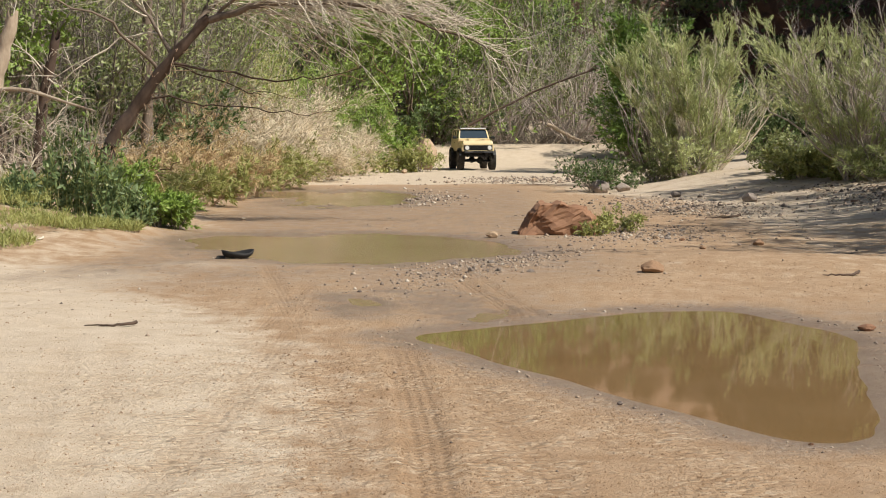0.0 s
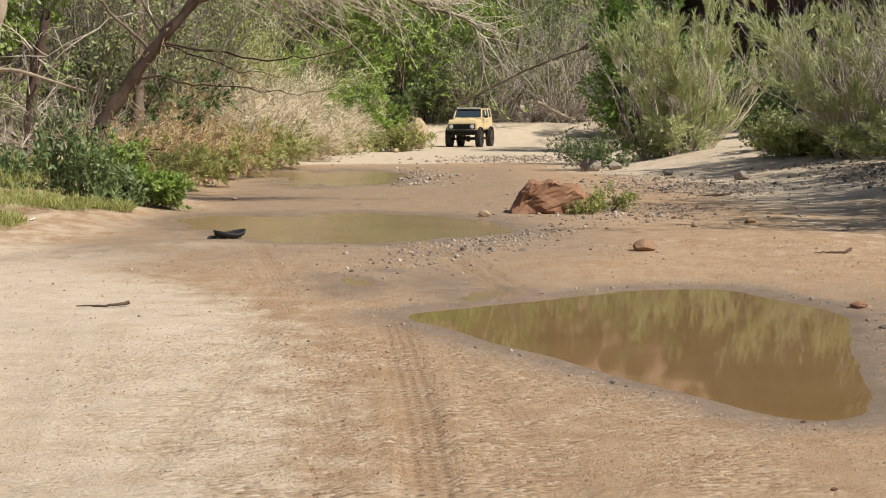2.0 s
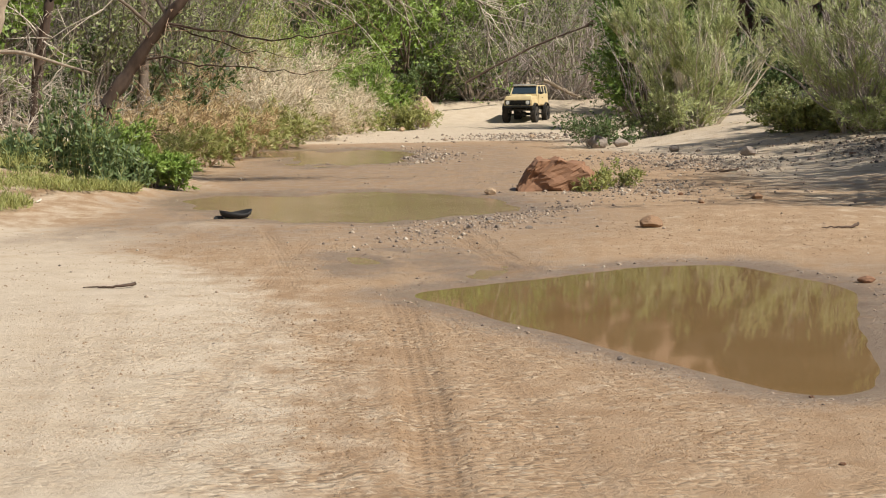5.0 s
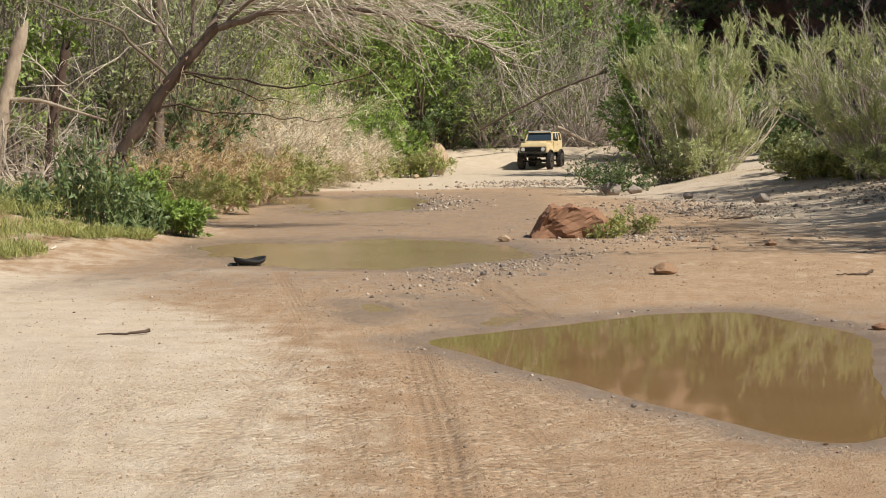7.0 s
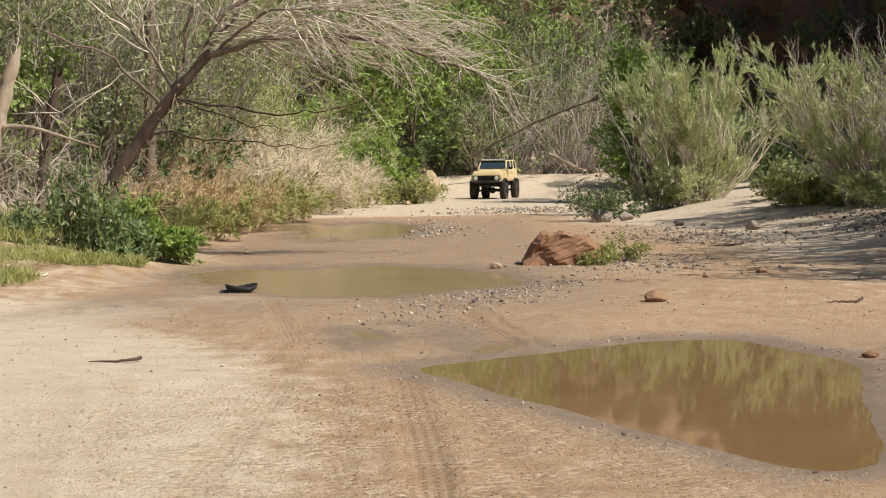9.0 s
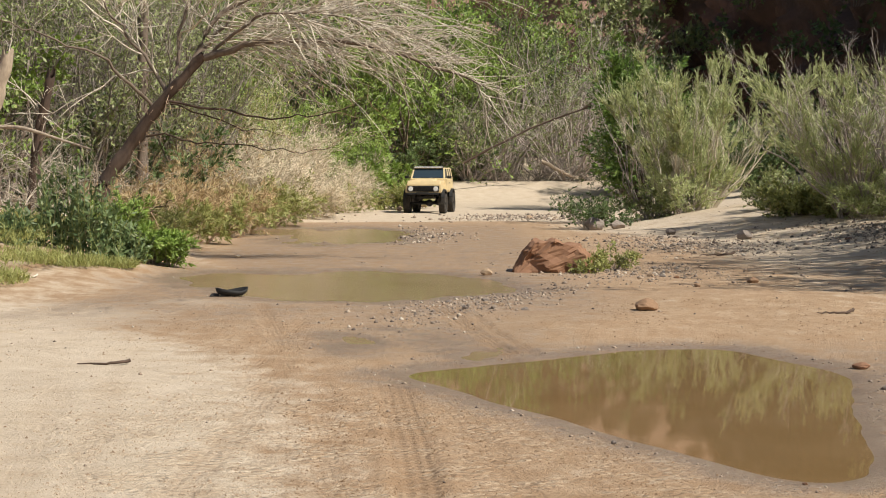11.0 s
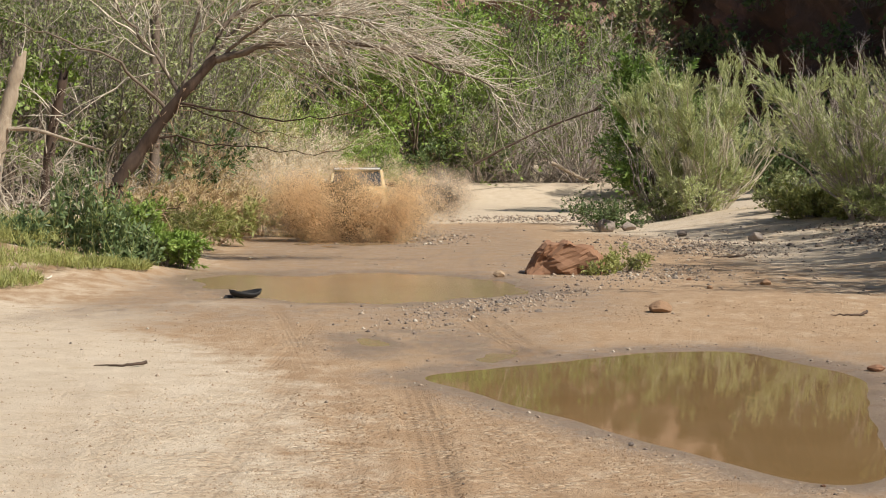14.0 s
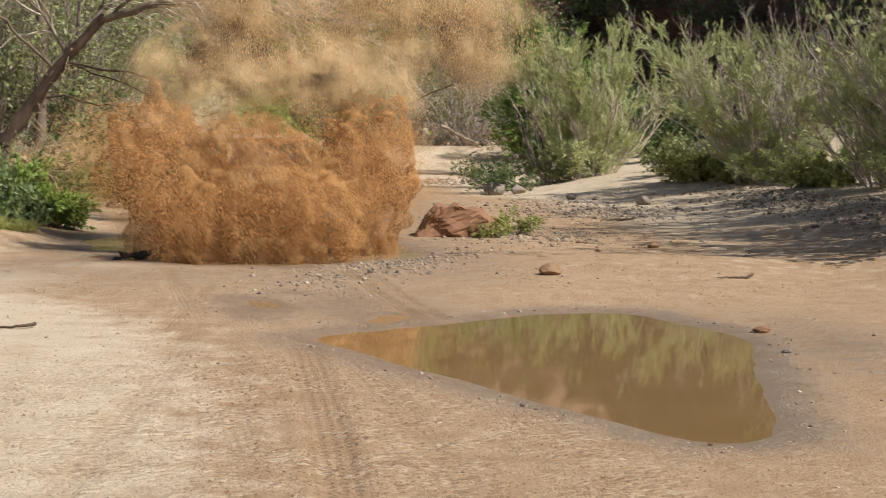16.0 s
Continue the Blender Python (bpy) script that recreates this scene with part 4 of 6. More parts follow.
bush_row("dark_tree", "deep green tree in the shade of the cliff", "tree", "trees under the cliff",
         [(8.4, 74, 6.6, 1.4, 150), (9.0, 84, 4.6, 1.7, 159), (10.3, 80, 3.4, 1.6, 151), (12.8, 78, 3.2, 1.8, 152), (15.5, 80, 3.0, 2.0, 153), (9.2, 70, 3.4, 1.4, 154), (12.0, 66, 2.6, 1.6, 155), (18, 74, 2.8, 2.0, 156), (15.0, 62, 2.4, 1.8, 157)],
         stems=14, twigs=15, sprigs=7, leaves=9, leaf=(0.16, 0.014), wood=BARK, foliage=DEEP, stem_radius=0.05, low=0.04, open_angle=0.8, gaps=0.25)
shrub("dark_tree", "tall rich green tree in front of the shaded cliff", "tree", ground_at(7.9, 70), 6.3, 1.5, 251, stems=16, twigs=24, sprigs=9, leaves=12, leaf=(0.15, 0.020), wood=BARK, foliage=RICH,
      stem_radius=0.05, low=0.08, open_angle=0.6, gaps=0.4, clump=0.1, twig_length=0.2)
# added backing row: dark leaves stand in for deep shade in the gaps
bush_row("shade_tree", "added dense deep green tree, dark as the shade between the others", "tree", "dense trees behind the bend",
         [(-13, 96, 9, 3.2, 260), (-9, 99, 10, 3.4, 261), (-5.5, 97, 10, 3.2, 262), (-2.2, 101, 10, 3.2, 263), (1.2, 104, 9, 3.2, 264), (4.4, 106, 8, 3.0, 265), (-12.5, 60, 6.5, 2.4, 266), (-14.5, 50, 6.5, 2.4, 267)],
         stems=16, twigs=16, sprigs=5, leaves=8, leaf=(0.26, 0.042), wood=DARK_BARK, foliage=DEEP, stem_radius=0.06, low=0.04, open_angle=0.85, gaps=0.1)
# bushes added for their dark colour, in place of shadow in the hollows
bush_row("shade_bush", "added dark bush that stands for the shade in a hollow", "bush", "dark bushes under the dead trees",
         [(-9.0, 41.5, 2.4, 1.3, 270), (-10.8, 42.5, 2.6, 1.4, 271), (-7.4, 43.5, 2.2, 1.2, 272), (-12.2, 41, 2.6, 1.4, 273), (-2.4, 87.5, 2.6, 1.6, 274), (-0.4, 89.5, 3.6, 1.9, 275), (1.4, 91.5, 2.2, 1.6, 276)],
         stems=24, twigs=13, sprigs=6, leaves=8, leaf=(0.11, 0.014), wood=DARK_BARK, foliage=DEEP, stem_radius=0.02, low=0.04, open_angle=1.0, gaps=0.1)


def on_cliff(y, out, z):
    return (float(np.interp(y, [48, 80, 126], [31, 25, 17.5])) - out, y, z)


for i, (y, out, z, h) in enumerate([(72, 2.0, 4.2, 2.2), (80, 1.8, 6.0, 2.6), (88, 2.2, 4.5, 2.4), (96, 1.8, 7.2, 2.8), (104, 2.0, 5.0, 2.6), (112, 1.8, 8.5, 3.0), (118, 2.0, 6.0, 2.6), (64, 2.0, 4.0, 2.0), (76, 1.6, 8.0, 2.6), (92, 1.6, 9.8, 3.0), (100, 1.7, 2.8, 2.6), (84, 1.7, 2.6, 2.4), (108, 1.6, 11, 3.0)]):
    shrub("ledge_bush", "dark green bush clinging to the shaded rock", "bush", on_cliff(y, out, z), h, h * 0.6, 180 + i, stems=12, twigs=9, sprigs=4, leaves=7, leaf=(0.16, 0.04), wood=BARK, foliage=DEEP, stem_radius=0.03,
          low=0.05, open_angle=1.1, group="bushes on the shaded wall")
for i, (x, y, z, h) in enumerate([(9.5, 127, 6.0, 3.0), (12.5, 126.5, 8.5, 3.0), (15.5, 127, 7.0, 2.8), (11, 127.5, 11.0, 2.8), (14.5, 128, 11.5, 3.0), (17.5, 127, 9.5, 3.0), (8.0, 128, 9.5, 3.0), (16, 128, 13.5, 3.0)]):
    shrub("slope_bush", "grey-green scrub on the sunlit red slope", "bush", (x, y + 0.12 * z, z), h, h * 0.7, 290 + i, stems=14, twigs=10, sprigs=4, leaves=7, leaf=(0.26, 0.05), wood=GREY_TWIG, foliage=GREY_LEAF, stem_radius=0.03,
          low=0.05, open_angle=1.1, group="scrub on the slope")
bush_row("dead_brush", "low heap of grey drift branches", "dead branches", "drift branches at the bend",
         [(2.4, 91, 2.6, 1.8, 160), (4.6, 91.5, 2.6, 1.8, 161), (6.4, 90.5, 2.2, 1.5, 162), (7.8, 89.5, 2.0, 1.4, 163)],
         stems=40, twigs=15, sprigs=5, leaves=0, wood=GREY_TWIG, foliage=None, stem_radius=0.02, low=0.05, open_angle=1.25, droop=-0.3, twig_length=0.4)
snag("fallen_log", "pale fallen log lying on drift branches", 5.2, 89.3, [(0, 0, 1.0), (0.6, -0.2, 0.7), (1.3, -0.4, 0.35), (2.0, -0.6, 0.1)], 0.09, PALE_WOOD, 170)
snag("leaning_bough", "dark leaning trunk at the bend", 1.2, 86, [(0, 0, 1.5), (1.5, 0, 2.3), (3.5, 0.3, 3.3), (6.2, 0.2, 4.2)], 0.055, DARK_BARK, 171)


# ---- rocks ----
def rock(name, label, x, y, size, seed, material, sink=0.12, angular=0.35, category="rock", detail=3, group=""):
    bm = bmesh.new()
    bmesh.ops.create_icosphere(bm, subdivisions=detail, radius=1.0)
    off = Vector((seed * 3.7, seed * 1.3, seed * 5.1))
    planes = [(Vector((math.sin(i * 2.4 + seed), math.cos(i * 1.7 + seed * 2), math.sin(i * 1.1 + seed * 3) * 0.8 + 0.2)).normalized(), 0.62 + 0.25 * ((i * 37 + seed * 11) % 10) / 10) for i in range(9)]
    for v in bm.verts:
        p = v.co.copy()
        for n, d in planes:
            over = p.dot(n) - d
            if over > 0:
                p -= n * over * (0.6 + angular)
        p *= 1 + 0.10 * noise.fractal(p * 2.2 + off, 1.0, 2.0, 4)
        v.co = Vector((p.x * size[0], p.y * size[1], p.z * size[2]))
    low = min(v.co.z for v in bm.verts)
    ob = part(name, bm, material)
    ob.location = (x, y, level(x, y) - low - sink * size[2] * 2)
    ob.rotation_euler = (0, 0, seed * 1.3)
    return tagged(ob, label, category, group)


def red_boulder():
    """The big angular block, with a sloping top and a flat broken front."""
    bm = bmesh.new()
    prof = [(-0.64, 0.0), (-0.56, 0.16), (-0.42, 0.42), (-0.27, 0.58), (-0.08, 0.55), (0.08, 0.60), (0.24, 0.49), (0.50, 0.50), (0.66, 0.36), (0.69, 0.0)]
    rings = []
    for k, (dy, s) in enumerate(((-0.42, 0.86), (-0.30, 1.0), (0.05, 1.02), (0.38, 0.85))):
        rings.append([bm.verts.new((x * s, dy + 0.07 * math.sin(i * 2.1 + k) + 0.12 * z, max(0, z * (0.88 + 0.12 * s)) - 0.05)) for i, (x, z) in enumerate(prof)])
    for a, b in zip(rings, rings[1:]):
        for i in range(len(prof) - 1):
            bm.faces.new((a[i], a[i + 1], b[i + 1], b[i]))
    bm.faces.new(rings[0][::-1])
    bm.faces.new(rings[-1])
    bmesh.ops.triangulate(bm, faces=bm.faces)
    bmesh.ops.subdivide_edges(bm, edges=bm.edges, cuts=9, use_grid_fill=True)
    for v in bm.verts:
        p = v.co * 3.0
        v.co += Vector((0.5, 1, 0.6)) * (0.07 * noise.fractal(p, 1.0, 2.0, 6) + 0.03 * noise.fractal(p * 3.1, 0.8, 2.2, 5) + 0.03 * round(noise.noise(p * 1.2) * 4) / 4) + Vector((1, 0.3, 0.2)) * 0.035 * noise.ridged_multi_fractal(p * 1.3, 0.9, 2.0, 3, 1.0, 2.0) - Vector((0.035, 0, 0))
    ob = part("red_boulder", bm, RED_ROCK)
    ob.location = (1.83, 29.2, level(1.83, 29.2) - 0.02)
    tagged(ob, "large angular red sandstone boulder at the pool's edge", "rock")


red_boulder()
rock("pale_outcrop", "pale sandy outcrop behind a green bush", -0.75, 76, (0.42, 0.6, 0.75), 3, TAN_ROCK, 0.1, 0.35, "outcrop", 4)
rock("stone", "yellowish stone at the edge of the pool", 0.77, 28.2, (0.12, 0.10, 0.07), 5, TAN_ROCK, 0.15, 0.3, "stone", 2)
rock("stone", "rounded brown stone half sunk in the sand", 2.43, 20.7, (0.19, 0.15, 0.095), 6, BROWN_ROCK, 0.28, 0.1, "stone", 3)
rock("stone", "small reddish stone on wet gravel", 3.70, 15.4, (0.085, 0.07, 0.04), 7, RED_ROCK, 0.2, 0.2, "stone", 3)
rock("stone", "flat brown stone breaking the puddle's surface", 1.78, 12.25, (0.035, 0.05, 0.022), 8, TAN_ROCK, 0.0, 0.2, "stone", 2)
rock("stone", "flat wet stone in the puddle", 1.97, 11.55, (0.055, 0.06, 0.014), 9, TAN_ROCK, 0.0, 0.2, "stone", 2)
rock("stone", "flat wet stone in the puddle", 2.62, 13.6, (0.05, 0.06, 0.018), 10, TAN_ROCK, 0.0, 0.2, "stone", 2)
rock("stone", "dark pebble at the puddle's rim", 1.14, 11.3, (0.022, 0.02, 0.016), 12, GREY_ROCK, 0.1, 0.3, "stone", 2)
rock("stone", "brown stone on the track", 4.62, 26.0, (0.10, 0.09, 0.06), 13, BROWN_ROCK, 0.2, 0.3, "stone", 3)
rock("stone", "pale boulder under the bush", 4.1, 46.8, (0.32, 0.26, 0.2), 14, GREY_ROCK, 0.15, 0.3, "stone", 3)
rock("stone", "grey boulder at the bank's edge", 4.75, 47.1, (0.25, 0.2, 0.14), 15, GREY_ROCK, 0.15, 0.3, "stone", 3)
rock("stone", "pale stone at the edge of the far sand", -1.55, 70.3, (0.15, 0.13, 0.11), 16, TAN_ROCK, 0.15, 0.3, "stone", 3)
rock("stone", "pale boulder among the shrubs on the bank", 9.7, 46.2, (0.4, 0.3, 0.24), 17, GREY_ROCK, 0.1, 0.3, "stone", 3)

rock("stone", "small pale stone on wet mud", -3.75, 33.3, (0.07, 0.06, 0.03), 18, PALE_ROCK, 0.1, 0.2, "stone", 2)
rock("stone", "grey stone at the foot of the bank", 7.0, 40.5, (0.2, 0.15, 0.12), 19, GREY_ROCK, 0.15, 0.3, "stone", 3)
rock("stone", "grey stone at the foot of the bank", 5.7, 43.5, (0.16, 0.14, 0.1), 20, GREY_ROCK, 0.15, 0.3, "stone", 3)
rock("stone", "small dark stone on the track", 3.7, 25.3, (0.06, 0.05, 0.035), 21, BROWN_ROCK, 0.15, 0.3, "stone", 2)
rock("stone", "dark flat stone among gravel", 1.45, 30.0, (0.13, 0.1, 0.06), 23, BROWN_ROCK, 0.15, 0.3, "stone", 2)


def pebbles():
    """Stones scattered singly where the gravel lies thickest, and the finer gravel round them."""
    rng = np.random.default_rng(5)
    shapes = []
    for s in range(6):
        bm = bmesh.new()
        bmesh.ops.create_icosphere(bm, subdivisions=1, radius=1.0)
        for v in bm.verts:
            v.co *= 1 + rng.uniform(-0.28, 0.22)
            v.co.z *= 0.62
        me = bpy.data.meshes.new("pebble")
        bm.to_mesh(me)
        bm.free()
        me.materials.append((GREY_ROCK, TAN_ROCK, GREY_ROCK, RED_ROCK, GREY_ROCK, TAN_ROCK)[s])
        shapes.append(me)
    n = 330000
    x = rng.uniform(-5, 10, n)
    y = np.exp(rng.uniform(math.log(8), math.log(66), n))
    z, wet, dry, gr, rut, churn, across = terrain(x, y)
    near, middle, upper, small = pools(x, y)
    dry_land = np.minimum(np.minimum(near, middle), np.minimum(upper, small)) > 0.04
    keep = (rng.uniform(size=n) < gr ** 1.7 * 0.55 + 0.0022) & dry_land
    x, y, z = x[keep], y[keep], z[keep]
    size = np.minimum(0.005 + 0.007 * rng.exponential(1.0, len(x)), 0.05) * (0.30 + y / 26)
    order = np.argsort(-size / y)
    for i in order[:300]:
        ob = new("pebble", shapes[i % 6])
        ob.location = (x[i], y[i], z[i] + size[i] * 0.2)
        ob.rotation_euler = (rng.uniform(-0.3, 0.3), rng.uniform(-0.3, 0.3), rng.uniform(0, 6.28))
        ob.scale = (size[i], size[i] * rng.uniform(0.7, 1.2), size[i] * rng.uniform(0.7, 1.1))
        tagged(ob, "rounded river pebble on the sand", "pebble", "pebbles of the river bed")
    rest = order[300:18000]
    base = np.array([[1, 0, 0], [0, 1, 0], [-1, 0, 0], [0, -1, 0], [0.1, 0.1, 0.8], [0, 0, -0.6]])
    tri = np.array([[0, 1, 4], [1, 2, 4], [2, 3, 4], [3, 0, 4], [1, 0, 5], [2, 1, 5], [3, 2, 5], [0, 3, 5]])
    a = rng.uniform(0, 6.28, len(rest))
    m = base[None] * (1 + rng.uniform(-0.35, 0.3, (len(rest), 6, 1))) * size[rest][:, None, None]
    c, s = np.cos(a)[:, None], np.sin(a)[:, None]
    v = np.stack([m[..., 0] * c - m[..., 1] * s + x[rest][:, None], m[..., 0] * s + m[..., 1] * c + y[rest][:, None], m[..., 2] + (z[rest] + size[rest] * 0.1)[:, None]], -1)
    f = (tri[None] + 6 * np.arange(len(rest))[:, None, None]).reshape(-1, 3)
    mat, nt, b = shader("gravel", 0.85)
    g = nt.nodes.new("ShaderNodeNewGeometry")
    nt.links.new(ramp(nt, g.outputs["Random Per Island"], [(0.0, (0.10, 0.075, 0.06)), (0.4, (0.27, 0.21, 0.16)), (0.75, (0.36, 0.27, 0.19)), (1.0, (0.54, 0.47, 0.38))]), b.inputs["Base Color"])
    tagged(put("gravel", mesh_from("gravel", v, None, f), mat), "loose mixed river gravel", "gravel", kind="stuff")


pebbles()


def clods():
    """Crumbs of damp and dry sand thrown up by tyres, thickest where the ground is churned."""
    rng = np.random.default_rng(17)
    n = 150000
    y = np.exp(rng.uniform(math.log(8.2), math.log(22), n))
    x = rng.uniform(-0.27, 0.27, n) * (y + 1.5)
    z, wet, dry, gr, rut, churn, across = terrain(x, y)
    near, middle, upper, small = pools(x, y)
    patchy = 0.5 + 0.5 * np.sin(1.9 * x + 0.7 * y + 0.8 * np.sin(1.3 * y)) * np.sin(1.1 * y - 1.7 * x + np.sin(2.3 * x))
    keep = (rng.uniform(size=n) < churn ** 1.3 * (0.15 + 0.85 * patchy) * 0.8) & (np.minimum(near, small) > 0.25)
    x, y, z, dry = x[keep][:34000], y[keep][:34000], z[keep][:34000], dry[keep][:34000]
    size = (0.003 + 0.0022 * rng.exponential(1.0, len(x))).clip(0, 0.014) * (0.5 + y / 18)
    a = rng.uniform(0, 6.28, len(x))[:, None] + np.array([0, 1.57, 3.14, 4.71])
    rim = size[:, None] * rng.uniform(0.7, 1.5, (len(x), 4))
    top = np.stack([x + rng.normal(size=len(x)) * size * 0.3, y + rng.normal(size=len(x)) * size * 0.3, z + size * rng.uniform(0.5, 1.0, len(x))], -1)
    ring = np.stack([x[:, None] + np.cos(a) * rim, y[:, None] + np.sin(a) * rim, np.broadcast_to((z - 0.004)[:, None], a.shape)], -1)
    v = np.concatenate([top[:, None], ring], 1)
    for name, label, pick, stops in (("damp_crumbs", "crumbs of damp brown sand along the tracks", dry < 0.55, [(0.0, (0.15, 0.085, 0.042)), (0.55, (0.26, 0.165, 0.09)), (1.0, (0.36, 0.25, 0.15))]),
                                     ("dry_crumbs", "crumbs of dry pale sand", dry >= 0.55, [(0.0, (0.22, 0.14, 0.08)), (0.4, (0.37, 0.27, 0.175)), (1.0, (0.46, 0.37, 0.27))])):
        m, nt, b = shader(name, 0.95)
        g = nt.nodes.new("ShaderNodeNewGeometry")
        nt.links.new(ramp(nt, g.outputs["Random Per Island"], stops), b.inputs["Base Color"])
        k = np.flatnonzero(pick)
        tri = np.array([[0, 1, 2], [0, 2, 3], [0, 3, 4], [0, 4, 1]])[None] + 5 * np.arange(len(k))[:, None, None]
        tagged(put(name, mesh_from(name, v[k], None, tri.reshape(-1, 3)), m), label, "sand", kind="stuff")


clods()


# ---- litter ----
def black_scrap():
    """A torn dish of black rubber, rim up, with a flap at one side."""
    thing = tagged(new("rubber_scrap"), "torn dish-shaped piece of black rubber on sand", "debris")
    thing.location = (-2.76, 23.8, level(-2.76, 23.8) + 0.005)
    thing.rotation_euler = (0, 0, 0.1)
    bm = bmesh.new()
    n, rings = 28, [(0.04, 0.0), (0.15, 0.008), (0.205, 0.045), (0.225, 0.095), (0.205, 0.092), (0.185, 0.05), (0.13, 0.02), (0.03, 0.014)]
    vs = [[bm.verts.new((r * 0.98 * math.cos(a) + 0.01 * math.sin(3 * a), r * 0.8 * math.sin(a), z * (1 + 0.25 * math.sin(a * 2 + 0.6)))) for a in [2 * math.pi * i / n for i in range(n)]] for r, z in rings]
    for a, b in zip(vs, vs[1:] + vs[:1]):
        for i in range(n):
            bm.faces.new((a[i], a[(i + 1) % n], b[(i + 1) % n], b[i]))
    part("dish", bm, RUBBER, thing, smooth=True)
    bm = hexa(bmesh.new(), (-0.30, -0.08, -0.16, 0.06, 0.0), (-0.27, -0.06, -0.17, 0.05, 0.035), 0.01)
    part("flap", bm, RUBBER, thing)


def stick(label, x, y, seed, turn, size, material):
    rng = np.random.default_rng(seed)
    p = limb([(-0.24, 0, 0.012), (-0.14, 0.03, 0.02), (-0.02, -0.02, 0.012), (0.1, -0.03, 0.018), (0.22, 0.06, 0.035)], 14)
    q = limb([(-0.1, 0.0, 0.015), (0.0, 0.05, 0.015), (0.08, 0.06, 0.015)], 14)
    r = np.stack([np.linspace(0.005, 0.017, 14), np.linspace(0.006, 0.002, 14)])
    ob = put("stick", mesh_from("stick", *tubes((np.stack([p, q]) + rng.normal(size=(2, 14, 3)) * 0.004) * size, r * size, 6), smooth=True), material)
    ob.location, ob.rotation_euler = (x, y, level(x, y)), (0, 0, turn)
    tagged(ob, label, "stick")


RUBBER = plain_material("black_rubber", (0.018, 0.017, 0.016), 0.75, 0, 25, 0.4)
black_scrap()
stick("crooked dark weathered stick on pale sand", -2.88, 15.35, 3, 0.0, 1.0, DARK_BARK)
stick("dark stick half sunk in damp sand", 4.6, 20.35, 4, 0.3, 1.1, DARK_BARK)
stick("pale dry stick at the edge of the grass", -5.75, 24.9, 5, 0.9, 1.0, TWIG)
stick("small dark twig on the gravel bank", 5.3, 33.5, 6, 0.2, 1.6, DARK_BARK)


# ---- the car ----
PAINT = plain_material("sand_yellow_paint", (0.67, 0.525, 0.29), 0.38, 0, 6, 0.10)
BLACK = plain_material("black_trim", (0.009, 0.0085, 0.008), 0.6, 0, 20, 0.3)
TYRE = plain_material("dusty_tyre", (0.045, 0.038, 0.031), 0.9, 0, 12, 0.45)
STEEL = plain_material("dark_steel", (0.12, 0.11, 0.10), 0.45, 0.8, 15, 0.3)
LAMP_WHITE = plain_material("headlight_glass", (0.72, 0.72, 0.70), 0.12, 0.0, 60, 0.08)
BAR = plain_material("light_bar_lens", (0.80, 0.82, 0.83), 0.2, 0.0, 40, 0.1)
GLASS, gnt, gb = shader("tinted_glass", 0.04)
gb.inputs["Base Color"].default_value = (0.035, 0.052, 0.068, 1)
gb.inputs["IOR"].default_value = 1.52
dirt = noise_node(gnt, 14.0, 6, 0.7)
gnt.links.new(ramp(gnt, dirt, [(0.45, (0.03, 0.03, 0.03)), (0.75, (0.35, 0.35, 0.35))]), gb.inputs["Roughness"])


def ring_bm(profile, n):
    """A solid turned about the x axis from (x, radius) pairs, closed on itself."""
    bm = bmesh.new()
    vs = [[bm.verts.new((x, r * math.cos(a), r * math.sin(a))) for x, r in profile] for a in [2 * math.pi * i / n for i in range(n)]]
    m = len(profile)
    for i in range(n):
        for j in range(m):
            bm.faces.new((vs[i][j], vs[i][(j + 1) % m], vs[(i + 1) % n][(j + 1) % m], vs[(i + 1) % n][j]))
    return bm


def wheel(parent, name, m, side):
    w = new(name)
    w.parent = parent
    w.matrix_basis = m
    R, W = 0.375, 0.118
    bm = ring_bm([(-W, 0.21), (-W - 0.012, 0.28), (-W, 0.345), (-W * 0.8, R - 0.018), (W * 0.8, R - 0.018), (W, 0.345), (W + 0.012, 0.28), (W, 0.21)], 40)
    for i in range(30):
        a = 2 * math.pi * i / 30
        for x0, x1, sh in ((-W, -0.035, 0.0), (-0.03, 0.03, 0.1), (0.035, W, 0.0)):
            b = hexa(bmesh.new(), (x0, -0.022, x1, 0.022, R - 0.025), (x0, -0.017, x1, 0.017, R), 0)
            bmesh.ops.rotate(b, cent=(0, 0, 0), matrix=Matrix.Rotation(a + sh, 3, "X"), verts=b.verts)
            tmp = bpy.data.meshes.new("tmp")
            b.to_mesh(tmp)
            b.free()
            bm.from_mesh(tmp)
            bpy.data.meshes.remove(tmp)
    part("tyre", bm, TYRE, w, "chunky dusty off-road tyre")
    s = side
    part("rim", ring_bm([(-0.09, 0.19), (-0.09, 0.215), (0.09, 0.215), (0.105 * 1, 0.20), (0.07, 0.17), (0.05, 0.10), (0.05, 0.02), (-0.05, 0.02)] if s > 0 else
                        [(-0.05, 0.02), (-0.05, 0.10), (-0.07, 0.17), (-0.105, 0.20), (-0.09, 0.215), (0.09, 0.215), (0.09, 0.19), (0.05, 0.02)], 28), STEEL, w, "dark steel rim", True)
    bm = ring_bm([(s * 0.05, 0.0005), (s * 0.05, 0.06), (s * 0.12, 0.05), (s * 0.13, 0.0005)], 16)
    part("hub", bm, BLACK, w)
    return w


def lifted(z):
    """The body sits on a raised suspension, with a tall bonnet and a low windscreen."""
    return float(np.interp(z, [0.5, 0.735, 0.80, 1.00, 1.155, 1.20, 1.60, 1.72], [0.55, 0.785, 0.82, 1.035, 1.23, 1.30, 1.66, 1.76]))


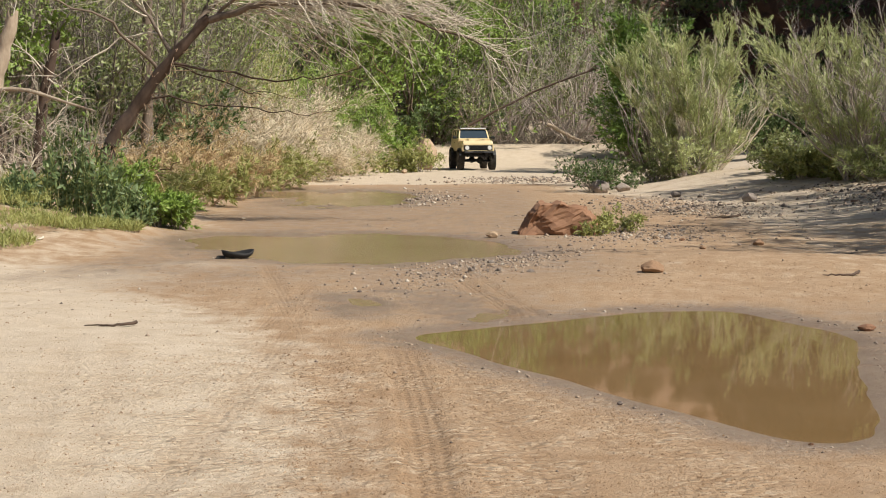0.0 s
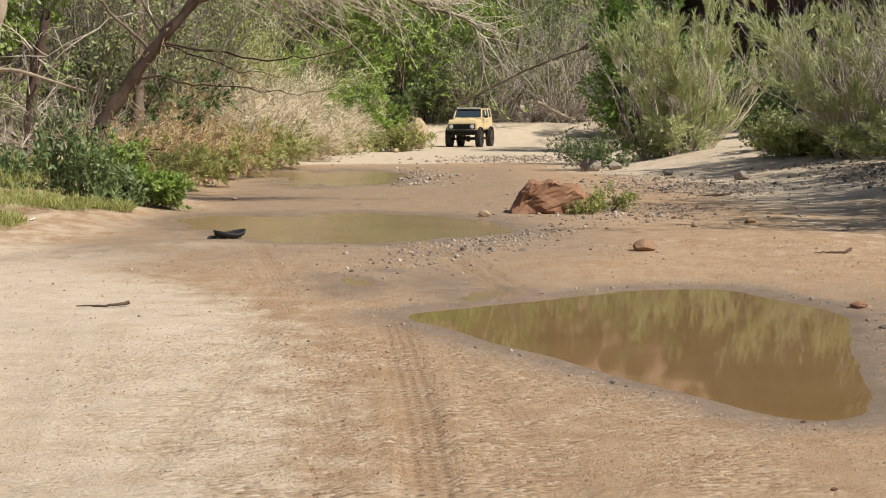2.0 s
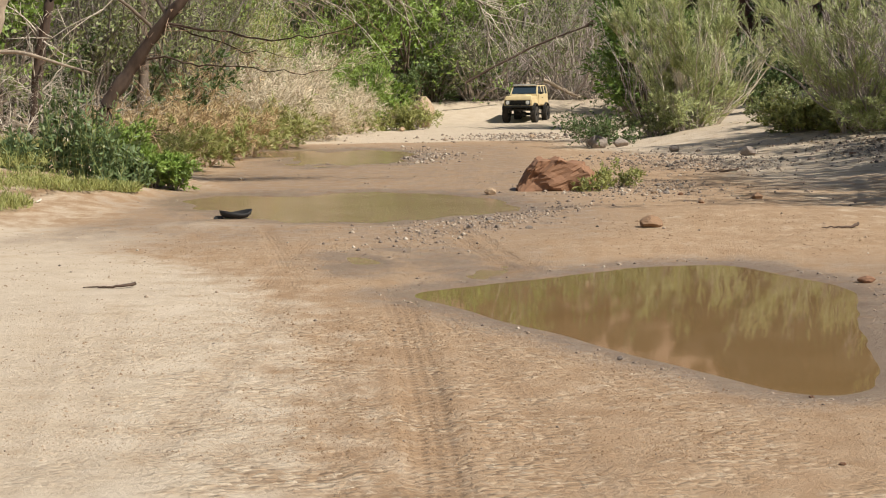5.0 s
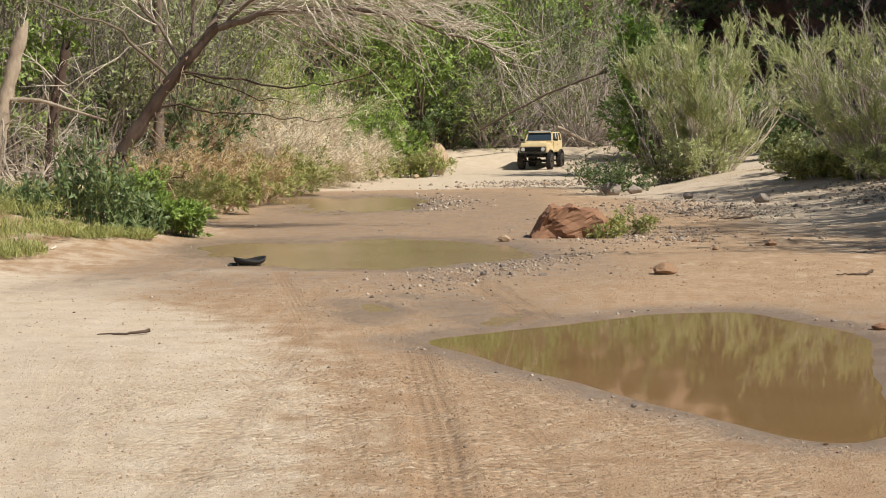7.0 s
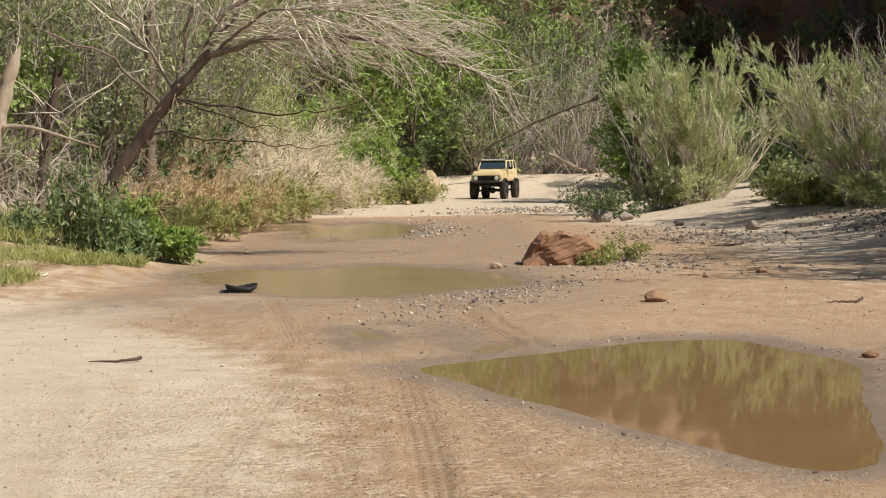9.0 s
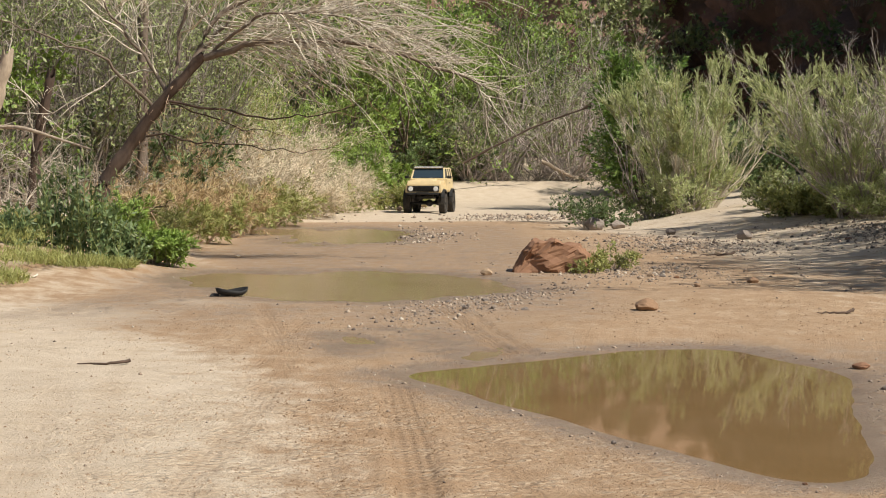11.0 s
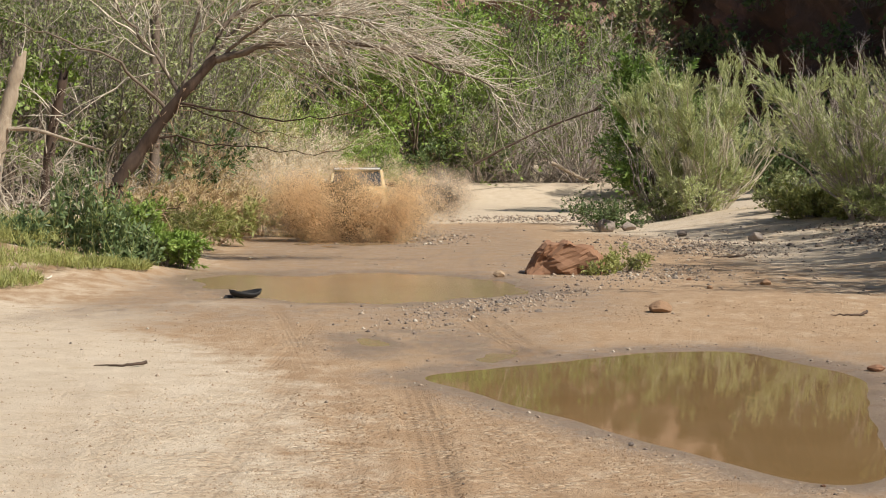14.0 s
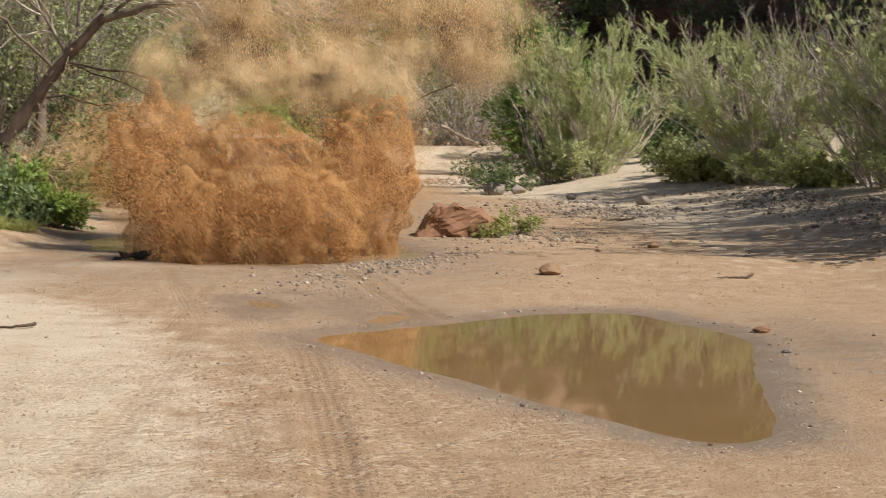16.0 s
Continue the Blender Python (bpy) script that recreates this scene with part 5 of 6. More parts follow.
def build_car():
    car = tagged(new("off_road_car"), "small boxy sand-yellow off-road car with big tyres and roof light bar", "car")
    bm = bmesh.new()
    hexa(bm, (-0.66, -1.46, 0.66, 1.42, 0.72), (-0.69, -1.48, 0.69, 1.44, 0.80), 0.02)
    hexa(bm, (-0.69, -0.50, 0.69, 1.44, 0.795), (-0.67, -0.46, 0.67, 1.43, 1.22), 0.03)
    hexa(bm, (-0.69, -1.48, 0.69, -0.45, 0.795), (-0.665, -1.44, 0.665, -0.45, 1.03), 0.03)
    part("body", bm, PAINT, car, "dusty sand-yellow body")
    bm = hexa(bmesh.new(), (-0.645, -1.43, 0.645, -0.46, 1.025), (-0.625, -1.34, 0.625, -0.40, 1.155), 0.04, 3)
    hexa(bm, (-0.40, -1.38, 0.40, -0.47, 1.10), (-0.36, -1.26, 0.36, -0.42, 1.19), 0.03)
    part("bonnet", bm, PAINT, car, "sand-yellow bonnet with a raised middle")
    # cabin frame: roof, pillars, window sills
    bm = bmesh.new()
    hexa(bm, (-0.60, -0.17, 0.60, 1.38, 1.60), (-0.57, -0.12, 0.57, 1.34, 1.655), 0.025)
    part("roof", bm, PAINT, car)
    for sx in (-1, 1):
        for y0, y1, w, lean in ((-0.44, -0.18, 0.07, 0.0), (0.36, 0.36, 0.09, 0), (0.84, 0.84, 0.09, 0), (1.34, 1.30, 0.10, 0)):
            x0, x1 = sorted((sx * 0.665, sx * 0.60))
            u0, u1 = sorted((sx * 0.60, sx * 0.545))
            part("pillar", hexa(bmesh.new(), (x0, y0 - 0.01, x1, y0 + w, 1.20), (u0, y1 - 0.01, u1, y1 + w, 1.61), 0.012), PAINT, car)
        for y0, y1, t0, t1 in ((-0.36, 0.36, -0.10, 0.36), (0.45, 0.84, 0.45, 0.84), (0.93, 1.34, 0.93, 1.30)):
            x0, x1 = sorted((sx * 0.645, sx * 0.615))
            u0, u1 = sorted((sx * 0.583, sx * 0.555))
            part("side_window", hexa(bmesh.new(), (x0, y0, x1, y1, 1.20), (u0, t0, u1, t1, 1.61), 0), GLASS, car, "dark tinted window")
    part("windscreen", hexa(bmesh.new(), (-0.60, -0.435, 0.60, -0.405, 1.20), (-0.545, -0.175, 0.545, -0.145, 1.61), 0), GLASS, car, "dark dusty windscreen")
    part("rear_window", hexa(bmesh.new(), (-0.58, 1.38, 0.58, 1.41, 1.20), (-0.53, 1.35, 0.53, 1.38, 1.61), 0), GLASS, car)
    for x in (-0.30, 0.16):
        bm = hexa(bmesh.new(), (x, -0.455, x + 0.34, -0.44, 1.215), (x + 0.02, -0.44, x + 0.34, -0.425, 1.25), 0.004)
        part("wiper", bm, BLACK, car)
    # front: black grille band with round lamps
    part("grille", box(-0.60, -1.505, 0.80, 0.60, -1.47, 1.00, 0.012), BLACK, car, "black grille panel")
    for i in range(6):
        part("grille_bar", box(-0.33, -1.516, 0.822 + i * 0.028, 0.33, -1.500, 0.832 + i * 0.028, 0.002), BLACK, car)
    part("grille_frame", box(-0.64, -1.50, 1.00, 0.64, -1.46, 1.035, 0.01), PAINT, car)
    part("grille_frame", box(-0.64, -1.50, 0.755, 0.64, -1.46, 0.80, 0.01), PAINT, car)
    for x in (-0.475, 0.475):
        bm = bmesh.new()
        bmesh.ops.create_cone(bm, cap_ends=True, segments=28, radius1=0.093, radius2=0.080, depth=0.035, matrix=Matrix.Translation((x, -1.518, 0.90)) @ Matrix.Rotation(radians(90), 4, "X"))
        lamp = part("headlight", bm, LAMP_WHITE, car, "round white headlight")
        bm = bmesh.new()
        bmesh.ops.create_cone(bm, cap_ends=True, segments=28, radius1=0.104, radius2=0.104, depth=0.02, matrix=Matrix.Translation((x, -1.508, 0.90)) @ Matrix.Rotation(radians(90), 4, "X"))
        part("bezel", bm, STEEL, lamp)
    part("bumper", hexa(bmesh.new(), (-0.60, -1.66, 0.60, -1.50, 0.66), (-0.62, -1.64, 0.62, -1.48, 0.735), 0.02), BLACK, car, "black steel bumper")
    part("winch", box(-0.22, -1.70, 0.66, 0.22, -1.60, 0.77, 0.02), BLACK, car)
    part("front_bar", box(-0.20, -1.692, 0.705, 0.20, -1.682, 0.725, 0.002), LAMP_WHITE, car, "pale bar")
    part("rear_bumper", box(-0.64, 1.45, 0.60, 0.64, 1.58, 0.72, 0.02), BLACK, car)
    part("frame_rail", box(-0.40, -1.45, 0.52, -0.32, 1.45, 0.66, 0.01), BLACK, car)
    part("frame_rail", box(0.32, -1.45, 0.52, 0.40, 1.45, 0.66, 0.01), BLACK, car)
    # added black block for the dark shade between the front wheels
    part("skid_plate", box(-0.46, -1.36, 0.44, 0.46, -0.80, 0.60, 0.02), BLACK, car)
    part("underbody", box(-0.55, -1.2, 0.56, 0.55, 1.3, 0.74, 0.02), BLACK, car)
    for y in (-1.0, 1.0):
        bm = ring_bm([(-0.66, 0.001), (-0.66, 0.045), (0.66, 0.045), (0.66, 0.001)], 12)
        bmesh.ops.translate(bm, verts=bm.verts, vec=(0, y, 0.375))
        axle = part("axle", bm, BLACK, car)
        bm = bmesh.new()
        bmesh.ops.create_uvsphere(bm, u_segments=14, v_segments=10, radius=0.14, matrix=Matrix.Translation((0.16, y, 0.39)) @ Matrix.Diagonal((1.0, 0.9, 1.0, 1)))
        part("differential", bm, BLACK, axle)
        for x in (-0.48, 0.48):
            bm = bmesh.new()
            bmesh.ops.create_cone(bm, cap_ends=True, segments=12, radius1=0.035, radius2=0.03, depth=0.45, matrix=Matrix.Translation((x, y + 0.08, 0.60)))
            part("shock_absorber", bm, STEEL, car)
        for sx in (-1, 1):
            x0, x1 = sorted((sx * 0.66, sx * 0.775))
            bm = bmesh.new()
            pr = []
            for i in range(9):
                a = math.pi * (0.06 + 0.88 * i / 8)
                pr.append((y + 0.43 * math.cos(a), 0.56 + 0.36 * math.sin(a)))
            vs = [[bm.verts.new((x, py, pz + e)) for x, e in ((x0, 0.0), (x1, -0.02), (x1, -0.06), (x0, -0.035))] for py, pz in pr]
            for a, b in zip(vs, vs[1:]):
                for i in range(4):
                    bm.faces.new((a[i], a[(i + 1) % 4], b[(i + 1) % 4], b[i]))
            bm.faces.new(vs[0])
            bm.faces.new(vs[-1][::-1])
            part("fender_flare", bm, BLACK, car, "black wheel arch flare")
    part("light_bar", box(-0.57, -0.24, 1.655, 0.57, -0.14, 1.72, 0.012), BLACK, car, "long roof light bar")
    part("light_bar_lens", box(-0.55, -0.252, 1.663, 0.55, -0.236, 1.712, 0.004), BAR, car)
    for sx in (-1, 1):
        m = part("mirror", box(min(sx * 0.74, sx * 0.90), -0.40, 1.20, max(sx * 0.74, sx * 0.90), -0.34, 1.32, 0.02), BLACK, car, "black door mirror")
        part("mirror_arm", box(min(sx * 0.62, sx * 0.76), -0.38, 1.24, max(sx * 0.62, sx * 0.76), -0.36, 1.27, 0.004), BLACK, m)
    for sx in (-1, 1):
        d = part("door", box(min(sx * 0.685, sx * 0.70), -0.38, 0.82, max(sx * 0.685, sx * 0.70), 0.40, 1.19, 0.006), PAINT, car)
        part("door_handle", box(min(sx * 0.70, sx * 0.715), 0.26, 1.06, max(sx * 0.70, sx * 0.715), 0.36, 1.085, 0.004), BLACK, d)
    bm = ring_bm([(-0.10, 0.20), (-0.11, 0.28), (-0.09, 0.355), (0.09, 0.355), (0.11, 0.28), (0.10, 0.20)], 32)
    bmesh.ops.rotate(bm, cent=(0, 0, 0), matrix=Matrix.Rotation(radians(90), 3, "Z"), verts=bm.verts)
    bmesh.ops.translate(bm, verts=bm.verts, vec=(-0.32, 1.60, 1.22))
    part("spare_tyre", bm, TYRE, car, "spare tyre on the tailgate")
    for ob in car.children:
        if not ob.name.startswith(("axle", "shock_absorber", "fender_flare")):
            for piece in (ob, *ob.children):
                for v in piece.data.vertices:
                    v.co.z = lifted(v.co.z)
    wheels = []
    for x in (-0.675, 0.675):
        for y in (-1.0, 1.0):
            wheels.append((wheel(car, "wheel", pose(x, y, 0.375), 1 if x > 0 else -1), x, y))
    return car, wheels


CAR, WHEELS = build_car()


# ---- spray and dust, in rigid pieces ----
def spray_material(name, colour, light):
    """Wet dust and drops, which scatter light through one another."""
    m, nt, b = shader(name, 0.8)
    g = nt.nodes.new("ShaderNodeNewGeometry")
    c = ramp(nt, g.outputs["Random Per Island"], [(0.0, colour), (1.0, light)])
    nt.links.new(c, b.inputs["Base Color"])
    t = nt.nodes.new("ShaderNodeBsdfTranslucent")
    nt.links.new(c, t.inputs[0])
    s = nt.nodes.new("ShaderNodeMixShader")
    s.inputs[0].default_value = 0.5
    nt.links.new(b.outputs[0], s.inputs[1])
    nt.links.new(t.outputs[0], s.inputs[2])
    nt.links.new(s.outputs[0], nt.nodes["Material Output"].inputs[0])
    return m


MUD_SPRAY = spray_material("mud_spray", (0.50, 0.265, 0.095), (0.66, 0.38, 0.16))
DUST = spray_material("dust", (0.58, 0.46, 0.33), (0.68, 0.56, 0.42))
MIST = spray_material("brown_mist", (0.58, 0.38, 0.19), (0.74, 0.54, 0.32))


def specks(name, label, material, rng, p, speck, streak, facing=None):
    """One mesh of small flakes at the points p."""
    n = len(p)
    sz = speck * rng.uniform(0.5, 1.0, n) * (1 + 1.0 * (rng.uniform(size=n) > 0.98))
    nrm = unit(np.array([0.30, -0.6, 0.45]) + rng.normal(size=(n, 3)) * 0.15 + (0.0 if facing is None else facing))
    a = unit(np.cross(nrm, rng.normal(size=(n, 3))))
    b = np.cross(nrm, a)
    up = np.array([0, 0, 1.0]) * streak
    v = np.stack([p + (a + up) * sz[:, None], p + (-0.5 * a + 0.87 * b) * sz[:, None], p + (-0.5 * a - 0.87 * b - up) * sz[:, None]], 1)
    ob = put(name, mesh_from(name, v, None, np.arange(3 * n).reshape(-1, 3)), material)
    return tagged(ob, label, "spray" if material is MUD_SPRAY else "dust", kind="stuff")


def plume(name, label, material, seed, count, lobes, speck=0.011, streak=0.0, puffs=34, puff=(0.2, 0.5)):
    """A cloud of tiny drops: lobes (x, y, z, rx, ry, rz, share), filled more thickly in the middle, with ragged puffs on them."""
    rng = np.random.default_rng(seed)
    pts, out = [], []
    total = sum(l[6] for l in lobes)
    for x, y, z, rx, ry, rz, share in lobes:
        n = int(count * share / total)
        c = unit(rng.normal(size=(puffs, 3))) * rng.uniform(0, 0.8, (puffs, 1)) ** 0.6
        s = rng.uniform(*puff, puffs)
        w = rng.choice(puffs, n, p=s ** 1.5 / (s ** 1.5).sum())
        d = rng.normal(size=(n, 3)) * 0.55 * s[w][:, None]
        p = c[w] + d
        out.append(unit(d) * 0.5)
        pts.append(p * np.array([rx, ry, rz]) + np.array([x, y, z]))
    return specks(name, label, material, rng, np.concatenate(pts), speck, streak, np.concatenate(out))


def body_material(name, colour, light, low, high, relief, through_light):
    """The thick of the spray: torn and cloudy, with holes."""
    m, nt, b = shader(name, 0.9)
    n = noise_node(nt, 2.4, 9, 0.68)
    c = ramp(nt, noise_node(nt, 5.0, 6, 0.6), [(0.3, colour), (0.7, light)])
    nt.links.new(c, b.inputs["Base Color"])
    t = nt.nodes.new("ShaderNodeBsdfTranslucent")
    nt.links.new(c, t.inputs[0])
    s = nt.nodes.new("ShaderNodeMixShader")
    s.inputs[0].default_value = through_light
    nt.links.new(b.outputs[0], s.inputs[1])
    nt.links.new(t.outputs[0], s.inputs[2])
    clear = nt.nodes.new("ShaderNodeBsdfTransparent")
    f = nt.nodes.new("ShaderNodeMixShader")
    nt.links.new(ramp(nt, n, [(0.36, (low, low, low)), (0.64, (high, high, high))]), f.inputs[0])
    nt.links.new(clear.outputs[0], f.inputs[1])
    nt.links.new(s.outputs[0], f.inputs[2])
    nt.links.new(f.outputs[0], nt.nodes["Material Output"].inputs[0])
    if relief:
        bump(nt, b, n, relief, 0.15)
    return m


MUD_BODY = body_material("muddy_water_body", (0.50, 0.27, 0.10), (0.66, 0.39, 0.17), 0.10, 0.70, 0.6, 0.4)


def veil_material(name, colour, light, cover):
    """Fine dust in the air: thick in the middle of each wisp and thinning out to nothing at its rim."""
    m, nt, b = shader(name, 0.95)
    c = ramp(nt, noise_node(nt, 1.6, 5, 0.6), [(0.3, colour), (0.7, light)])
    nt.links.new(c, b.inputs["Base Color"])
    t = nt.nodes.new("ShaderNodeBsdfTranslucent")
    nt.links.new(c, t.inputs[0])
    s = nt.nodes.new("ShaderNodeMixShader")
    s.inputs[0].default_value = 0.35
    nt.links.new(b.outputs[0], s.inputs[1])
    nt.links.new(t.outputs[0], s.inputs[2])
    clear = nt.nodes.new("ShaderNodeBsdfTransparent")
    f = nt.nodes.new("ShaderNodeMixShader")
    torn = ramp(nt, noise_node(nt, 3.2, 6, 0.6), [(0.32, (0.25, 0.25, 0.25)), (0.68, (1, 1, 1))])
    thick = math_node(nt, "MULTIPLY", math_node(nt, "POWER", attribute(nt, "thick"), 1.3), cover)
    nt.links.new(math_node(nt, "MULTIPLY", thick, torn), f.inputs[0])
    nt.links.new(clear.outputs[0], f.inputs[1])
    nt.links.new(s.outputs[0], f.inputs[2])
    nt.links.new(f.outputs[0], nt.nodes["Material Output"].inputs[0])
    return m


DUST_VEIL = veil_material("dust_veil", (0.58, 0.455, 0.32), (0.68, 0.555, 0.41), 0.75)
MIST_VEIL = veil_material("mist_veil", (0.60, 0.41, 0.21), (0.71, 0.52, 0.30), 0.85)


def wisps(parent, material, seed, lobes, count, size):
    """Bowed wisps of dust within lobes (x, y, z, rx, ry, rz), each thinning towards its rim."""
    rng = np.random.default_rng(seed)
    P = []
    for x, y, z, rx, ry, rz in lobes:
        n = count // len(lobes)
        P.append(unit(rng.normal(size=(n, 3))) * rng.uniform(0, 1, (n, 1)) ** 0.45 * np.array([rx, ry, rz]) + np.array([x, y, z]))
    P = np.concatenate(P)
    n, sides = len(P), 10
    nrm = unit(rng.normal(size=(n, 3)) * 0.35 + np.array([0.3, -0.8, 0.35]))
    a = unit(np.cross(nrm, rng.normal(size=(n, 3))))
    b = np.cross(nrm, a)
    r = size * rng.uniform(0.6, 1.4, n)
    ang = np.arange(sides) * 2 * np.pi / sides
    rings = [P[:, None] + nrm[:, None] * (0.07 * r)[:, None, None]]
    for k, back in ((0.5, 0.04), (1.0, -0.06)):
        rk = (k * r[:, None] * rng.uniform(0.8, 1.2, (n, sides)))[..., None]
        rings.append(P[:, None] + (a[:, None] * np.cos(ang)[:, None] + b[:, None] * np.sin(ang)[:, None]) * rk + nrm[:, None] * (back * r)[:, None, None])
    v = np.concatenate(rings, 1)
    i = np.arange(sides)
    j = (i + 1) % sides
    at = (np.arange(n) * (1 + 2 * sides))[:, None, None]
    tri = (np.stack([0 * i, 1 + i, 1 + j], 1)[None] + at).reshape(-1, 3)
    quad = (np.stack([1 + i, 1 + sides + i, 1 + sides + j, 1 + j], 1)[None] + at).reshape(-1, 4)
    me = mesh_from("wisp_work", v, quad, tri, smooth=True)
    me.attributes.new("thick", "FLOAT", "POINT").data.foreach_set("value", np.tile(np.concatenate([[1.0], np.full(sides, 0.55), np.zeros(sides)]), n).astype(np.float32))
    put("wisp_work", me, material, parent)["kind"] = "stuff"
    return parent


def billow(parent, material, seed, lobes):
    """Ragged billows within a spray, one mesh for each lobe (x, y, z, rx, ry, rz)."""
    for i, (x, y, z, rx, ry, rz) in enumerate(lobes):
        bm = bmesh.new()
        bmesh.ops.create_icosphere(bm, subdivisions=5, radius=1.0)
        off = Vector((seed * 7.1 + i * 3.3, seed * 2.7, i * 5.9))
        for v in bm.verts:
            p = v.co.copy()
            k = 1 + 0.42 * noise.fractal(p * 1.7 + off, 0.8, 2.1, 6) + 0.14 * noise.turbulence(p * 4.0 + off, 3, False)
            q = p * k
            v.co = (x + q.x * rx, y + q.y * ry, max(z + q.z * rz, -0.4))
        part("billow", bm, material, parent, smooth=True)
    return parent


CLOUDS = []  # thing and its rows


def cloud(ob, rows):
    CLOUDS.append((ob, [(t, pose(x, y, z)) for t, x, y, z in rows]))


def jets(name, label, material, seed, count, bases, speck, n_jets=70, thick=(0.05, 0.22), fall=0.35):
    """A torn sheet of water: many jets that rise from bases (x, y, width, out_x, out_y, height, share) and fray towards their tips."""
    rng = np.random.default_rng(seed)
    total = sum(b[6] for b in bases)
    pts = []
    for x, y, width, ox, oy, height, share in bases:
        n = int(count * share / total)
        root = np.stack([x + rng.normal(size=n_jets) * width * 0.5, y + rng.normal(size=n_jets) * 0.25, np.zeros(n_jets)], 1)
        aim = np.stack([ox + rng.normal(size=n_jets) * 0.22, oy + rng.normal(size=n_jets) * 0.2, np.ones(n_jets)], 1)
        reach = height * rng.uniform(0.45, 1.1, n_jets)
        w = rng.choice(n_jets, n, p=reach / reach.sum())
        u = rng.uniform(0, 1, n) ** 0.85
        p = root[w] + aim[w] * (reach[w] * u)[:, None]
        p[:, 2] -= fall * reach[w] * u ** 3
        p += rng.normal(size=(n, 3)) * (thick[0] + (thick[1] - thick[0]) * u)[:, None]
        pts.append(p)
    return specks(name, label, material, rng, np.concatenate(pts), speck, 0.25)


# first splash, in the upper sheet of water
cloud(wisps(jets("mud_splash", "burst of brown muddy water thrown up by the car", MIST, 1, 90000, [(-0.8, 0, 0.8, -0.35, -0.1, 2.3, 1.0), (0.3, 0, 0.9, 0.2, -0.1, 2.0, 1.0)], 0.013, 80, (0.1, 0.3)), MIST_VEIL, 1, [(-1.0, 0, 0.7, 0.8, 0.5, 0.9), (0.3, 0, 0.6, 0.9, 0.5, 0.8), (-0.4, 0.2, 1.2, 0.9, 0.5, 0.6)], 70, 0.42),
      [(0, -2.5, 42.6, -4.5), (13.62, -2.5, 42.6, -4.5), (13.74, -2.3, 43.3, -1.75), (13.86, -2.1, 42.4, -0.6), (14.0, -2.05, 41.2, -0.1), (14.12, -2.05, 40.2, 0.0), (14.3, -2.1, 39.0, -0.5), (14.5, -2.2, 38.0, -1.6), (14.7, -2.3, 37.4, -4.5), (16, -2.8, 38.6, -4.5)])
cloud(wisps(plume("dust_cloud", "brown cloud of drops and dust thrown sideways", DUST, 2, 50000, [(0, 0, 0.7, 1.1, 0.8, 0.8, 1.0), (0.7, 0.2, 1.3, 1.2, 0.8, 0.8, 0.8), (-0.5, 0.4, 1.6, 1.0, 0.8, 0.8, 0.6)], 0.008), DUST_VEIL, 2, [(0.1, 0, 0.8, 1.1, 0.7, 0.9), (0.5, 0.3, 1.4, 1.0, 0.7, 0.7)], 42, 0.46),
      [(0, -1.4, 43.4, -4.5), (13.65, -1.4, 43.4, -4.5), (13.8, -1.4, 43.4, -2.1), (14.0, -0.9, 43.4, -0.35), (14.2, -0.2, 43.4, 0.1), (14.5, 0.5, 43.6, 0.15), (15.0, 0.9, 43.8, -0.2), (15.5, 1.2, 44.0, -1.6), (16, 1.4, 44.2, -3.0)])
cloud(wisps(plume("dust_cloud", "brown cloud of drops and dust thrown sideways", DUST, 3, 50000, [(0, 0, 0.7, 1.1, 0.8, 0.8, 1.0), (-0.7, 0.2, 1.3, 1.2, 0.8, 0.8, 0.8), (0.5, 0.4, 1.6, 1.0, 0.8, 0.8, 0.6)], 0.008), DUST_VEIL, 3, [(-0.1, 0, 0.8, 1.1, 0.7, 0.9), (-0.5, 0.3, 1.4, 1.0, 0.7, 0.7)], 42, 0.46),
      [(0, -3.2, 43.6, -4.5), (13.65, -3.2, 43.6, -4.5), (13.8, -3.2, 43.6, -2.1), (14.0, -3.4, 43.6, -0.35), (14.2, -3.7, 43.6, 0.1), (14.6, -4.0, 43.8, 0.1), (15.0, -4.2, 44.0, -0.2), (15.5, -4.3, 44.2, -1.2), (16, -4.4, 44.4, -2.6)])
cloud(wisps(plume("dust_cloud", "drifting haze of pale dust behind the car", DUST, 4, 100000, [(-1.4, 0, 1.1, 2.1, 1.5, 1.2, 1.0), (1.3, 0.5, 1.2, 2.1, 1.5, 1.2, 1.0), (-0.2, 0, 2.1, 1.7, 1.2, 0.9, 0.6)], 0.0075, 0, 50, (0.3, 0.6)), DUST_VEIL, 4, [(-1.4, 0, 1.2, 1.9, 1.2, 1.2), (1.3, 0.4, 1.3, 1.9, 1.2, 1.2), (-0.3, 0.2, 2.4, 1.5, 1.0, 0.8)], 140, 0.52),
      [(0, -2.2, 47.0, -6.5), (13.7, -2.2, 47.0, -6.5), (14.1, -2.2, 47.0, -1.5), (14.4, -2.2, 46.0, 0.35), (15.1, -2.2, 45.8, 0.2), (15.5, -2.0, 46.1, -0.9), (16, -1.6, 46.0, -2.2)])
cloud(plume("dust_puff", "low puff of dust and drops at the wheels", DUST, 5, 24000, [(-0.7, 0, 0.2, 0.9, 0.6, 0.3, 1.0), (0.8, 0.3, 0.25, 0.6, 0.6, 0.35, 0.7)], 0.015),
      [(0, -1.7, 49.0, -1.6), (13.0, -1.7, 49.0, -1.6), (13.2, -1.7, 48.6, 0.0), (13.5, -1.8, 48.3, 0.25), (14.0, -1.8, 48.3, 0.3), (15, -1.8, 48.3, -1.6), (16, -1.8, 48.3, -1.6)])
